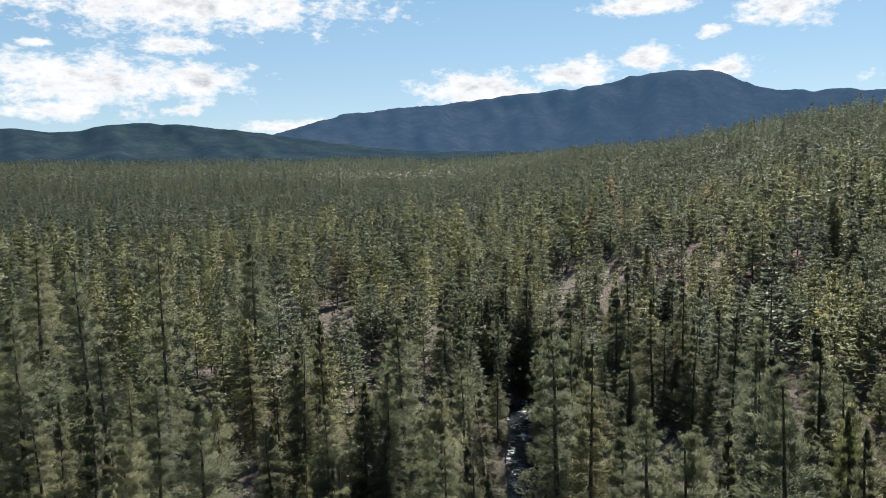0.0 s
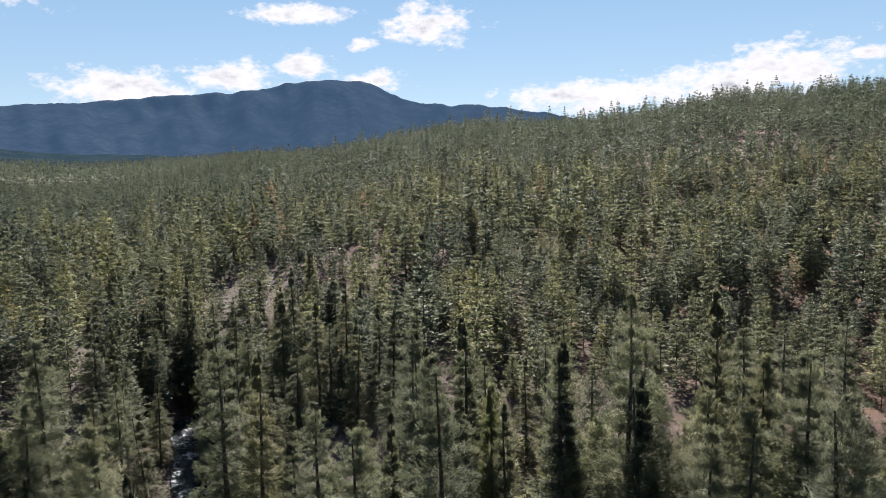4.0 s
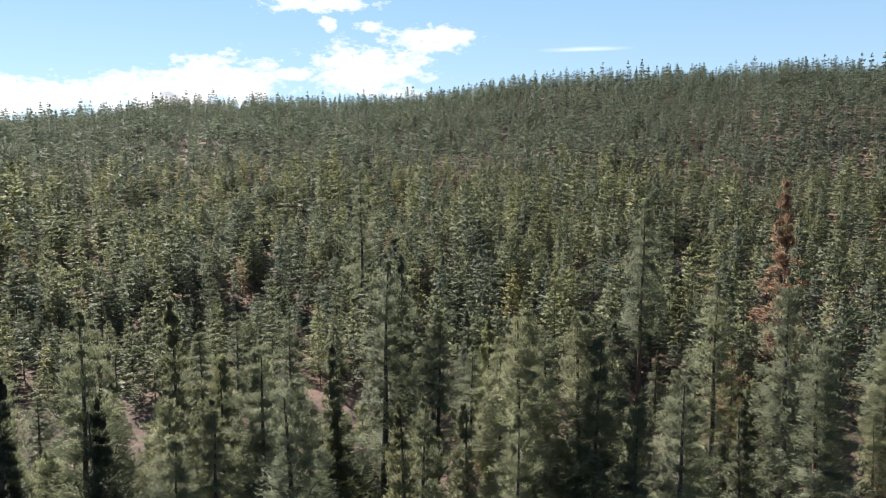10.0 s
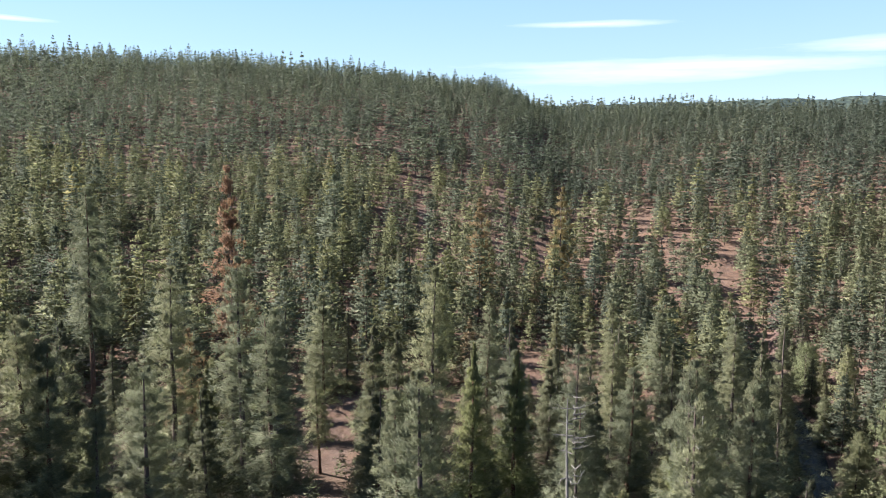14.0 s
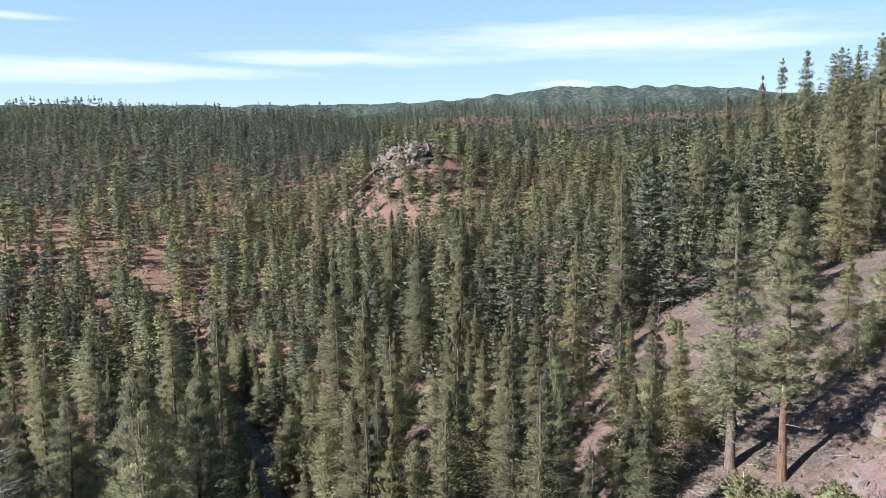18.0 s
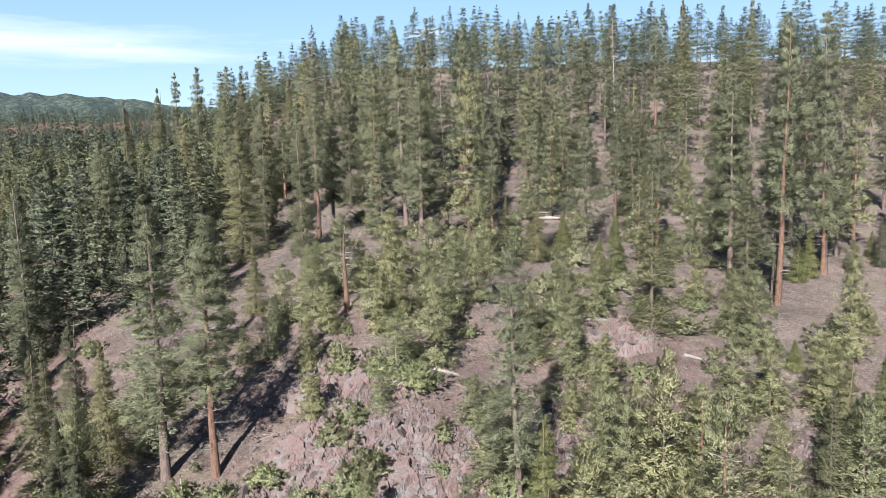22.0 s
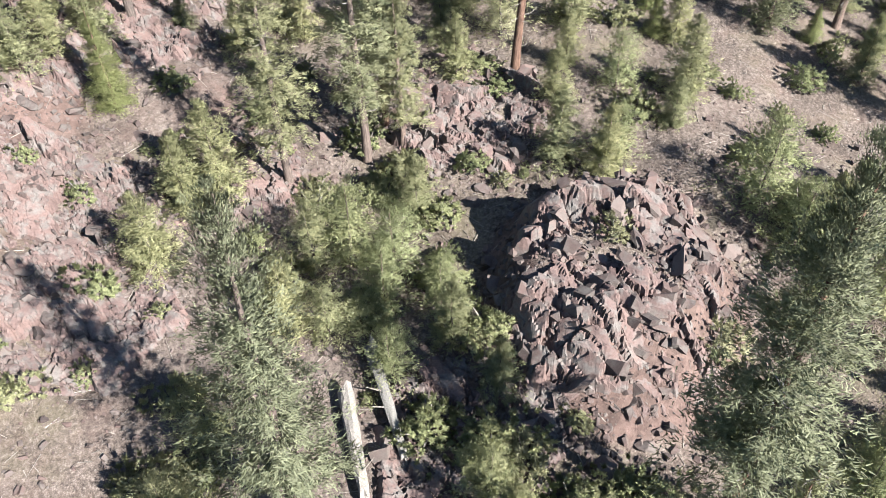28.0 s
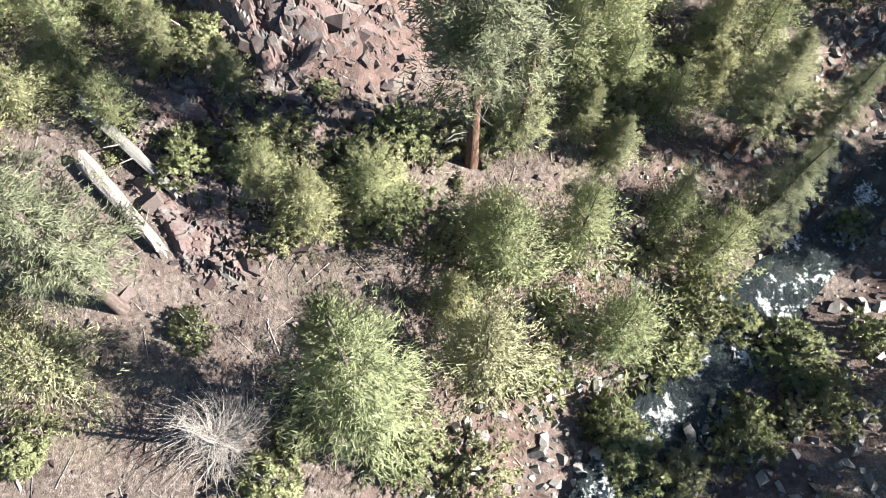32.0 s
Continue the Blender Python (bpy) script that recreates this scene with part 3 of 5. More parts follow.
def trunk_mesh(name, rng, h, r, mat, top=0.97):
    lean = rng.normal(0, 0.012, 2)
    zs = np.linspace(-0.6, h * top, 9)
    pts = [(lean[0] * z + 0.06 * math.sin(z * 0.4), lean[1] * z + 0.06 * math.cos(z * 0.5) - 0.06, z) for z in zs]
    rs = [r * (1.25 if i == 0 else (1 - 0.93 * (max(z, 0) / h)) + 0.02) for i, z in enumerate(zs)]
    v, f = pole(pts, rs, 8)
    return mesh_from(name, v, f, [mat], smooth=True)


def limb_mesh(name, rng, h, base, top, reach, count, mat, thick=0.055, forks=0, rise=0.05):
    v, f = [], []
    for i in range(count):
        z = h * rng.uniform(base, top)
        a = rng.uniform(0, 6.28)
        out = reach * rng.uniform(0.35, 1.0) * (1 - 0.55 * z / h)
        p = (0, 0, z)
        q = (math.cos(a) * out * 0.6, math.sin(a) * out * 0.6, z + out * rise + rng.uniform(-0.1, 0.1))
        e = (math.cos(a + 0.2) * out, math.sin(a + 0.2) * out, z + out * (rise * 1.8) + rng.uniform(-0.25, 0.35))
        stick(p, q, thick, thick * 0.7, v, f)
        stick(q, e, thick * 0.7, thick * 0.2, v, f)
        for _ in range(forks):
            g = rng.uniform(0.3, 1.0)
            s = (q[0] * g * 1.3, q[1] * g * 1.3, z + (q[2] - z) * g * 1.3)
            stick(s, (s[0] + rng.normal(0, 0.5), s[1] + rng.normal(0, 0.5), s[2] + rng.uniform(-0.2, 0.7)), thick * 0.4, thick * 0.12, v, f, 3)
    return mesh_from(name, v, f, [mat])


def tri_mesh(name, shape, mats, tone=None):
    v = shape[0].reshape(-1, 3)
    return mesh_from(name, v, np.arange(len(v)).reshape(-1, 3), mats, tone=tone, lit=shape[1])


# kind: tall as built, category, label, material, bark and shapes
KINDS = {}


def kind(name, h, variants, label, category, crown_args, leaf, bark, trunk_r, limbs):
    sets = []
    for i in range(variants):
        rng = np.random.default_rng(len(KINDS) * 100 + i + 7)
        skin = bark[i % len(bark)] if isinstance(bark, tuple) else bark
        parts = [("trunk", trunk_mesh(name + "_trunk", rng, h, trunk_r, skin))]
        if crown_args:
            low = crown_args[0] + (0.17 if name == "pine_tree" and i % 2 else 0.0)      # red-barked pines carry their crowns high
            parts.append(("crown", tri_mesh(name + "_crown", crown_shape(rng, h, low, *crown_args[1:]), [leaf])))
        if limbs:
            parts.append(("deadwood", limb_mesh(name + "_branches", rng, h, *limbs)))
        sets.append(parts)
    KINDS[name] = (h, label, category, sets)


# crown: base, radius, form, whorls, per whorl, clumps, blades, length, width, rise, gaps
kind("pine_tree", 26, 6, "tall ponderosa-like pine with grey-green needle tufts on a bare lower trunk", "pine tree",
     (0.18, 4.1, 0.58, 27, 6, 6, 44, 0.42, 0.062, -0.02, 0.14), PINE, (BARK, REDBARK), 0.40, (0.10, 0.6, 2.3, 26, DEADWOOD, 0.035, 1))
kind("fir_tree", 22, 5, "dense dark green conical fir among the forest", "fir tree",
     (0.05, 4.3, 0.92, 30, 7, 6, 19, 0.58, 0.085, -0.2, 0.06), FIR, BARK, 0.30, None)
kind("cedar_tree", 18, 3, "bright yellow-green narrow cedar with feathery sprays", "cedar tree",
     (0.03, 3.7, 0.92, 32, 7, 6, 28, 0.46, 0.066, 0.0, 0.04), CEDAR, REDBARK, 0.28, None)
kind("young_pine", 9, 5, "young olive-green pine with a full rounded crown", "pine tree",
     (0.05, 2.8, 0.6, 19, 6, 6, 22, 0.38, 0.075, 0.08, 0.14), YOUNG, BARK, 0.13, (0.03, 0.5, 1.0, 10, DEADWOOD, 0.02, 0))
kind("bushy_tree", 9, 3, "broad bushy olive-green tree near the creek", "tree",
     (0.06, 4.0, 0.42, 16, 7, 6, 16, 0.38, 0.085, 0.12, 0.14), SHRUB, BARK, 0.16, (0.03, 0.5, 1.6, 10, DEADWOOD, 0.02, 0))
kind("bright_pine", 20, 1, "soft pale green pine with long fluffy needles", "pine tree",
     (0.10, 3.4, 0.5, 26, 6, 6, 30, 0.5, 0.06, 0.1, 0.13), BRIGHT, BARK, 0.28, (0.05, 0.6, 2.0, 14, DEADWOOD, 0.03, 0))
kind("gnarled_pine", 18, 3, "thin yellowish pine with many bare dead branches", "pine tree",
     (0.18, 3.4, 0.5, 20, 5, 6, 24, 0.45, 0.085, 0.2, 0.16), YOUNG, REDBARK, 0.28, (0.08, 0.98, 2.6, 46, DEADWOOD, 0.045, 2))
kind("rust_pine", 20, 2, "dying pine with rust-orange needles", "pine tree",
     (0.2, 3.4, 0.7, 22, 5, 5, 16, 0.75, 0.10, 0.0, 0.15), RUST, BARK, 0.28, (0.10, 0.9, 2.0, 20, BARK, 0.035, 0))
kind("dead_tree", 22, 2, "bare silver-grey dead tree with brittle branches", "dead tree",
     None, None, DEADWOOD, 0.24, (0.15, 0.99, 2.6, 70, DEADWOOD, 0.04, 2))
kind("red_snag", 10, 1, "red-barked dead pine trunk with a few bare limbs", "dead tree",
     None, None, REDBARK, 0.42, (0.35, 0.99, 2.2, 22, DEADWOOD, 0.06, 1))
kind("dead_sapling", 6, 1, "small bare silver-grey dead tree with a wide fan of twigs", "dead tree",
     None, None, DEADWOOD, 0.10, (0.04, 0.95, 3.6, 150, DEADWOOD, 0.022, 3, 0.35))

TREES = []


def plant(name, x, y, h, fat=1.0, sink=0.15):
    """One tree of a kind, h metres tall, rooted at (x, y)."""
    if y > 40 and y < 101 and 3.6 < math.degrees(math.atan2(x, y)) < 7.4:      # an open lane down to the rapids
        h = min(h, 40 - y * 0.44)
        if h < 2:
            return None
    tall, label, category, sets = KINDS[name]
    rng = np.random.default_rng(int(abs(x) * 131 + abs(y) * 977 + 5))
    parts = sets[rng.integers(len(sets))]
    root = new(name)
    root.empty_display_size = 0.5
    s = h / tall
    w = s ** 0.7 * fat * rng.uniform(0.88, 1.12)
    root.matrix_basis = Matrix.LocRotScale((x, y, float(land(x, y)) - sink), Euler((rng.normal(0, 0.015), rng.normal(0, 0.015), rng.uniform(0, 6.28))), (w, w, s))
    for part_name, me in parts:
        ob = new(part_name, me)
        ob.parent = root
        if part_name == "deadwood":
            tagged(ob, kind="stuff")
    tagged(root, label, category, group=category + "s of the forest")
    TREES.append((x, y))
    return root


# ---------------------------------------------------------------- single trees: x, y, height
STANDS = []
STANDS += [("pine_tree", p) for p in (
    (-34, 89.4, 31), (-30.5, 118.9, 28), (-7, 79, 22), (10.6, 70.7, 26), (-42.5, 73.3, 26), (-46.8, 97, 28),
    (-62.3, 113.7, 28), (2.1, 92.8, 20), (-5, 85.2, 26), (63.4, 36, 30), (27.2, 64.1, 24), (38.2, 47.4, 30),
    (54, 42.9, 24), (49.2, 43.5, 24), (47.1, 37.8, 26), (62.9, 22.1, 26), (63.1, 19.1, 20), (66.9, 8.1, 22),
    (113.4, 20, 32), (131.4, 78.4, 32), (60.5, 14.4, 26), (77.2, 6.4, 28), (71.8, -0.4, 30), (67.5, -3.2, 26),
)]
STANDS += [("pine_tree", p) for p in (
    (62.6, -29.9, 24), (61.8, -35.2, 22), (66.1, -17, 30), (55.8, -38.8, 24), (58.8, 10.6, 22), (59.6, 7.3, 24),
    (60.8, 15, 28), (58.5, 19.4, 28), (45.2, -41.1, 21), (44.2, -34.8, 28), (45.9, -31.6, 28), (44.5, -10.6, 28),
    (64, -74.2, 30), (50.3, -61.9, 28), (45.1, -58, 20), (-21, 9.7, 28), (-17.5, -11.7, 24.2), (-12.5, 25.7, 12.4),
    (-17.4, 26.6, 12.4), (-16.9, 33.1, 9.1), (-45.9, -22.5, 23.8), (-51.5, -17.5, 28.9), (-53.4, -14.7, 15.2), (-55.9, -16.9, 17.1),
)]
STANDS += [("pine_tree", p) for p in (
    (-15.6, -56.6, 22.7), (-9.6, -47.8, 10.1), (-77.5, -57.9, 19.5), (-78.8, -46, 36.5), (-63.3, -95.2, 23.9), (-76.2, -102.4, 26.3),
    (-93.4, -47.2, 36.6), (-92, -47.9, 28.6), (-105, -50.2, 36.2), (9.2, -67, 23.2), (13.6, -67.8, 25), (42.2, -81.1, 17.7),
    (68, -99.1, 26.6), (31.8, -127.4, 18.5), (34.8, -99.1, 23.7), (35.9, -84.9, 20.9), (-13.8, -156.6, 28.5), (-17.4, -139.4, 35.2),
    (-31.8, -158.5, 38.1), (-63.9, -209.2, 35.1), (-48, -189.5, 37.9), (-65.3, -193.8, 39.2), (-102.8, -215.7, 34.6), (-61.4, -91.4, 38),
)]
STANDS += [("pine_tree", p) for p in (
    (-76.5, -102.5, 38.9), (-1.9, -200.7, 29.8), (-8.7, -191.3, 33.6), (11.8, -212.4, 33), (21.4, -226.9, 33.9), (35.7, -262.7, 38.9),
    (41.9, -261.3, 38.3), (-25.8, -172.7, 32.2), (-39.9, -176.4, 27.6), (-82.6, -223.6, 28.6), (25.6, -171.6, 24.2), (32.5, -127.8, 21.5),
    (-76.3, -44.6, 24),
)]
STANDS += [("fir_tree", p) for p in (
    (-13.9, 83.5, 24), (15, 63.9, 19), (32.6, 64, 25), (25.8, 60.4, 24), (-38.2, 72.7, 18), (12.8, 67.3, 24),
    (5, 95.3, 16), (42.2, 50.3, 22), (44.5, 45.6, 22), (55.9, 36, 24), (34.3, 50.9, 26), (49.4, 44.1, 24),
    (67.6, 35.9, 30), (45.1, 44, 30), (70.7, -30.9, 20), (68.6, -12.2, 24), (73.8, -15.7, 22), (66.8, 2.7, 20),
    (72.5, -3.4, 12), (58, -20.4, 16), (-51.3, -56.8, 9.8), (-88.3, -74.4, 17.2), (-84.7, -78.4, 14.9), (-75.1, -77.5, 11.9),
)]
STANDS += [("fir_tree", p) for p in (
    (61.5, -100.2, 27.4), (89.3, -107.4, 28.7), (122.2, -136.2, 21.9), (90.8, -121.6, 26.5), (26.2, -77.8, 10.2), (-120, -233.3, 39.6),
    (3.7, -183.9, 25.6), (17.3, -225.3, 31), (47.6, -216.7, 30.9), (45.4, -250.7, 34.1), (-143.9, -234.5, 41.8), (-90.8, -221.2, 36.8),
    (6.3, -181.3, 15.6), (0.4, -179.4, 13), (-85.1, -9.1, 13), (-90.7, -23.1, 9), (-40, -51.9, 11), (-65.2, -60, 12),
    (-69.2, -69.7, 14), (-73.4, -66, 13), (-60.4, -47.6, 10), (-106, -75.4, 16), (-96.1, -76.7, 12), (-25.7, 29.6, 12),
)]
STANDS += [("fir_tree", p) for p in (
    (-48.9, 24.9, 10), (7.9, -83.8, 5), (4.4, -87.7, 5), (11.2, -78.5, 6), (10.5, -88.9, 7), (7.3, -95.7, 9),
    (14.6, -79.5, 6), (15.8, -71.2, 9), (18.9, -70.7, 12), (22.5, -73.7, 14), (-34, -111.6, 12),
)]
STANDS += [("cedar_tree", p) for p in (
    (31.3, 57.2, 20), (39.5, 58.5, 22), (55.2, 36, 18), (77.1, 3.2, 18), (69, 30, 10), (71.3, 27.8, 8),
    (57.2, -18.1, 25), (62.3, -23.6, 23), (85.3, 33.3, 20), (48.5, -31.7, 20), (-15.5, -49.4, 13.5), (-14.7, -46.7, 11),
)]
STANDS += [("young_pine", p) for p in (
    (20.2, 70.7, 11), (-3.2, 87.7, 14), (41.8, 55.6, 16), (34.8, 63.4, 18), (44, 59.2, 14), (70.9, 13.1, 16),
    (53, -30.2, 14), (37.8, -53.4, 14), (-19.5, -0.6, 6.2), (-51.3, 2.5, 7.2), (-52.6, -1.3, 7.3), (-31.1, -17.4, 6.8),
    (-26.6, -54, 14.6), (-23.4, -58.3, 10.2), (-23.9, -54.9, 10.6), (-20, -43.9, 11.4), (-25.9, -48.9, 9.9), (-59.9, -75.2, 11.2),
    (-42.3, -51, 9.9), (-47, -47.5, 9.5), (-51.4, -44.7, 7.4), (-63.1, -47.4, 9.7), (-67.4, -43.5, 8.7), (-67.5, -59.6, 12.4),
)]
STANDS += [("young_pine", p) for p in (
    (-70.4, -55.9, 8.3), (-49.5, -65.3, 8.3), (-49, -77.2, 9.7), (-44.1, -66.4, 8.2), (-70, -74.9, 7), (-72, -50.6, 4.6),
    (-37.9, -55.5, 7.3), (-32.2, -58.6, 8.9), (-9.6, -85, 5.3), (-0, -89.6, 8.3), (0.6, -69.9, 5.9), (-14.2, -66.8, 5.2),
    (19.4, -63.3, 11.8), (-14.9, -84.1, 5.3), (-6.2, -98.5, 5.7), (14.2, -164.2, 14.1), (-43.2, -149.9, 8.1), (-62.2, -142.6, 9),
    (-72.4, -139.1, 11), (-104.5, -177.5, 12.7), (-73.1, -131.4, 7.4), (-75.8, -12.2, 11), (-72.4, -2, 8), (-62.2, -11.6, 7),
)]
STANDS += [("young_pine", p) for p in (
    (-73.4, -13.4, 9), (-60, -2.3, 6), (-65.9, -1.8, 5), (-85.7, -11.4, 10), (-76.7, -17.5, 8), (-65.6, -27.6, 7),
    (-45.6, -11.8, 6), (-40.1, -28.4, 7), (-47.8, -45.2, 7), (-55.7, -43.6, 8), (-39.8, -65.8, 9), (-46.5, -51.2, 9),
    (-32.7, -6.4, 6), (-29.4, -2.8, 5), (-12.4, 5.5, 5), (-19.1, 18.7, 5), (-28.8, 25.7, 5), (-21.3, 26.2, 5),
    (-7.3, -83, 7), (-13, -87.5, 8), (-16.5, -87, 7), (-22.6, -77.1, 8), (-27.9, -79.6, 8), (-32.5, -83, 7),
)]
STANDS += [("young_pine", p) for p in (
    (-41.7, -88.8, 8), (-50.6, -93.4, 7), (-49.6, -82.8, 8), (-28.1, -69.3, 7), (-26.4, -58.2, 10), (-76.3, -55.5, 7),
    (-69.5, -45.1, 7), (-3.1, -54.1, 6), (-18.2, -48.8, 12), (-23.6, 26.9, 7), (-21.7, 17.5, 5), (-43.4, 26.3, 9),
    (-47.7, 19.4, 7), (-30.7, 24.1, 6), (-42.3, -26.6, 9), (-34.1, -28.3, 7), (-1.5, -85.2, 6), (1, -79.1, 6),
    (-3.4, -95.5, 10), (-24.4, -109.2, 12), (-9.8, -95.3, 10), (-24.3, -102.8, 8),
)]
STANDS += [("rust_pine", p) for p in (
    (84, 5.2, 20), (119.7, 0.9, 36), (161.9, -72.9, 30), (153.2, -51, 28),
)]
STANDS += [("dead_tree", p) for p in (
    (45.9, -22, 26), (42.2, -29.8, 27), (-8.3, -7.6, 11.7), (-79.5, -189.7, 40.3),
)]
STANDS += [("gnarled_pine", p) for p in (
    (-21.4, 12.8, 11.3), (-24.7, -41.6, 19.7), (-30.9, -44.2, 12.7), (-29.6, -53.3, 13), (-90.3, -113.8, 25.4), (-49.5, -109.1, 13.9),
)]
STANDS += [("bushy_tree", p) for p in (
    (-26.4, 21.1, 7.8), (-22.9, 30.2, 6.5), (-38.8, -15.3, 7.8), (-39.5, -12.1, 5.7), (-36, -7.8, 4.8), (-51.3, 15, 8),
    (-26.3, 20.1, 7.7), (-46.7, 17.3, 6.8), (-8.3, 14.2, 7.8), (-13.7, 8.7, 9.1), (-8.7, 6, 9.3), (-11.2, 21.9, 7.8),
    (-14.7, -15.1, 7.6), (-70.2, -8.6, 7), (-63, 3.1, 6), (-38.3, -17.9, 6), (-32.9, -12.8, 4), (-54.6, 3.5, 5),
    (-35.1, -11.8, 6), (-31.5, -14.7, 5), (-22.6, -2.3, 4), (-19.4, 3.1, 5), (-16, 9.2, 6), (-14, 13.9, 8),
)]
STANDS += [("bushy_tree", p) for p in (
    (-14.5, 20.7, 6), (-25.2, 17.9, 7), (-16.7, -18.6, 5), (-29.2, -9.8, 5), (-21.5, -18.5, 6), (-7.9, -73.3, 7),
    (-5.6, -68.6, 4), (-5.1, -46.7, 7), (-20.7, 23.1, 5), (-20.2, 30.2, 6), (-28.9, 20.2, 6), (-23.7, 20.9, 5),
    (-37.7, 24.3, 6), (-42.1, 22.4, 6), (-39.6, 17, 5), (-0.5, -96.5, 7), (3.6, -91.3, 6), (5.3, -83, 5),
    (-16.1, -103.3, 7.6), (-30.5, -111.5, 7.8), (-19.1, -101.3, 7), (-42, -116.9, 7),
)]
STANDS += [("bright_pine", p) for p in (
    (-8.1, -0.9, 19), (27.8, -62, 16.8),
)]
STANDS += [("red_snag", p) for p in (
    (-3.8, -89.2, 10),
)]
for name, (x, y, h) in STANDS:
    # dark firs take the pines' place here, their colour standing in for shade
    if name == "pine_tree" and 132 < math.degrees(math.atan2(x, y)) % 360 < 165 and math.hypot(x, y) < 130:
        name = "fir_tree"
    plant(name, x, y, h, 0.82 if h > 30 else 1.0)

BUSHES = []
BUSHES += [
    (-3.3, 12.4), (-6.4, 17.2), (-1.1, 19.8), (-10.1, 32.5), (-3.4, 29.6), (-0, 15.9), (-3.8, 24.7), (-0.4, 22.7),
    (-8, 20.8), (-6.8, 22.2), (-8, 8.5), (-5.8, 0.5), (-1.3, 25.2), (-24.3, -3.3), (-24.5, -0.5), (-21.4, 3.2),
    (-23.3, 5.5), (-18.2, 3.6), (-8.6, -4.2), (-5.9, 0.6), (-6.3, -6.3), (-7.5, 8.7), (-3.7, 12.9), (-2.2, 12.9),
    (-0.9, 20), (0.2, 15.1), (-22.6, 22.8), (-22.4, 19.4), (-23.2, 7.7), (-4, 3.6), (-8.3, 0.4), (-10.3, 11.2),
]
BUSHES += [
    (-4.4, 25), (-6.2, 17.9), (-32.9, -3.6), (-44, -18.3), (-46.8, -14.8), (-44.9, -9.5), (-37.7, -8), (-34.9, -19.1),
    (-34, -11.9), (-32.7, -3.9), (-25.6, -6.5), (-25, -2.6), (-22, 2.6), (-23.4, 5), (-50, -13.9), (-21.9, 10.8),
    (-58.6, 28.7), (-18.6, -18.2), (-17.8, -20.4), (-50.4, 18.2), (-55.8, 14.5), (-60.9, -8.3), (-45.9, -31.9), (-15, -57.3),
    (-12.6, -54.6), (-100.5, -46.3), (-65.4, -13.3), (-47.5, -15.7), (-44.7, -20.3), (-77.2, -49), (-50.6, -59.8), (-9.4, -87),
]
BUSHES += [
    (-6.4, -74.1), (-2.9, -58.4), (-9.5, -71.2), (-4.8, -51.4), (-1.7, -52.6), (-41.1, -95.7), (-46.8, -100.5), (-60.9, -108.9),
    (-36, -99.1), (-9.8, -77.1), (-36.7, -63.8), (-27.9, -81.9), (-20.3, -49.9), (-3, -68), (-12.9, -54.1), (-31.3, -42.3),
    (-3.1, -76.7), (-6.4, -73.8), (3.3, -90.2), (-10.3, -72.5), (-15.7, -87.4), (13.3, -139.3), (6.7, -130), (-3.7, -60.4),
    (34.8, -123.3), (36.8, -138.7), (-20.1, -128.3), (-30.7, -127), (-9.4, -78), (4.6, -63.9), (11.6, -63.9), (-1.6, -65.6),
]
BUSHES += [
    (-24.1, -91.4), (-16.6, -125.7), (-18.5, -108.7), (-9.6, -146.2), (-45.7, -158.4), (-37, -112.7), (-62.2, -157.7), (-56.3, -124.2),
    (-59.1, -117.1), (-60.1, -109.6), (-24.3, -108.4), (-39.8, -110.1), (-9.4, -88.4), (-2.3, -80.6), (-11.4, -83.4), (-15.7, -85.7),
    (-29.5, -94.7), (-36.3, -88.3), (-2.2, -59.7),
]


# ---------------------------------------------------------------- the forest beyond, too many trees to count
def bearing_of(x, y):
    return np.degrees(np.arctan2(x, y)) % 360


def scattered(cell, r0, r1, seed):
    """Jittered points between two distances."""
    n = int(2.9 * r1 / cell) + 1
    i, j = np.meshgrid(np.arange(n), np.arange(n), indexing="ij")
    x = -1.45 * r1 + cell * (i + 0.08 + 0.84 * hash01(i, j, seed))
    y = -1.45 * r1 + cell * (j + 0.08 + 0.84 * hash01(i, j, seed + 1))
    x, y = 0.829 * x - 0.559 * y, 0.559 * x + 0.829 * y
    r = np.hypot(x, y)
    ok = (r >= r0) & (r < r1)
    return x[ok], y[ok]


def room(x, y):
    """How closely trees stand, 0 to 1."""
    r, a = np.hypot(x, y), bearing_of(x, y)
    d = np.where((a > 174) & (a < 300), np.clip(0.28 + (r - 120) / 500, 0.28, 0.7), 0.95)
    d = np.where((a > 236) & (a < 300) & (r > 62) & (r < 160), 0.8, d)
    d = np.where((a > 100) & (a < 131) & (r > 190) & (r < 330), 0.38, d)
    d = np.where((a > 8) & (a < 19) & (r > 175) & (r < 235), 0.5, d)
    d = d * np.where(ripple(x, y, 26, 31) + 0.5 * ripple(x, y, 11, 32) < -0.72, 0.15, 1.0)
    d = np.where(np.hypot(x - 171, y + 240) < 14, 0.08, d)
    return np.where(creek_gap(x, y) < 3.8, 0.0, d)


def clear_of_singles(x, y, gap):
    ok = np.ones(len(x), bool)
    for tx, ty in TREES:
        ok &= (x - tx) ** 2 + (y - ty) ** 2 > gap * gap
    return ok


def in_view(x, y):
    """The country behind the western shoulder never shows."""
    r, a = np.hypot(x, y), bearing_of(x, y)
    return ~((a > 262) & (a < 326) & (r > 140)) & ~((a > 179) & (a < 322) & (r > 420))


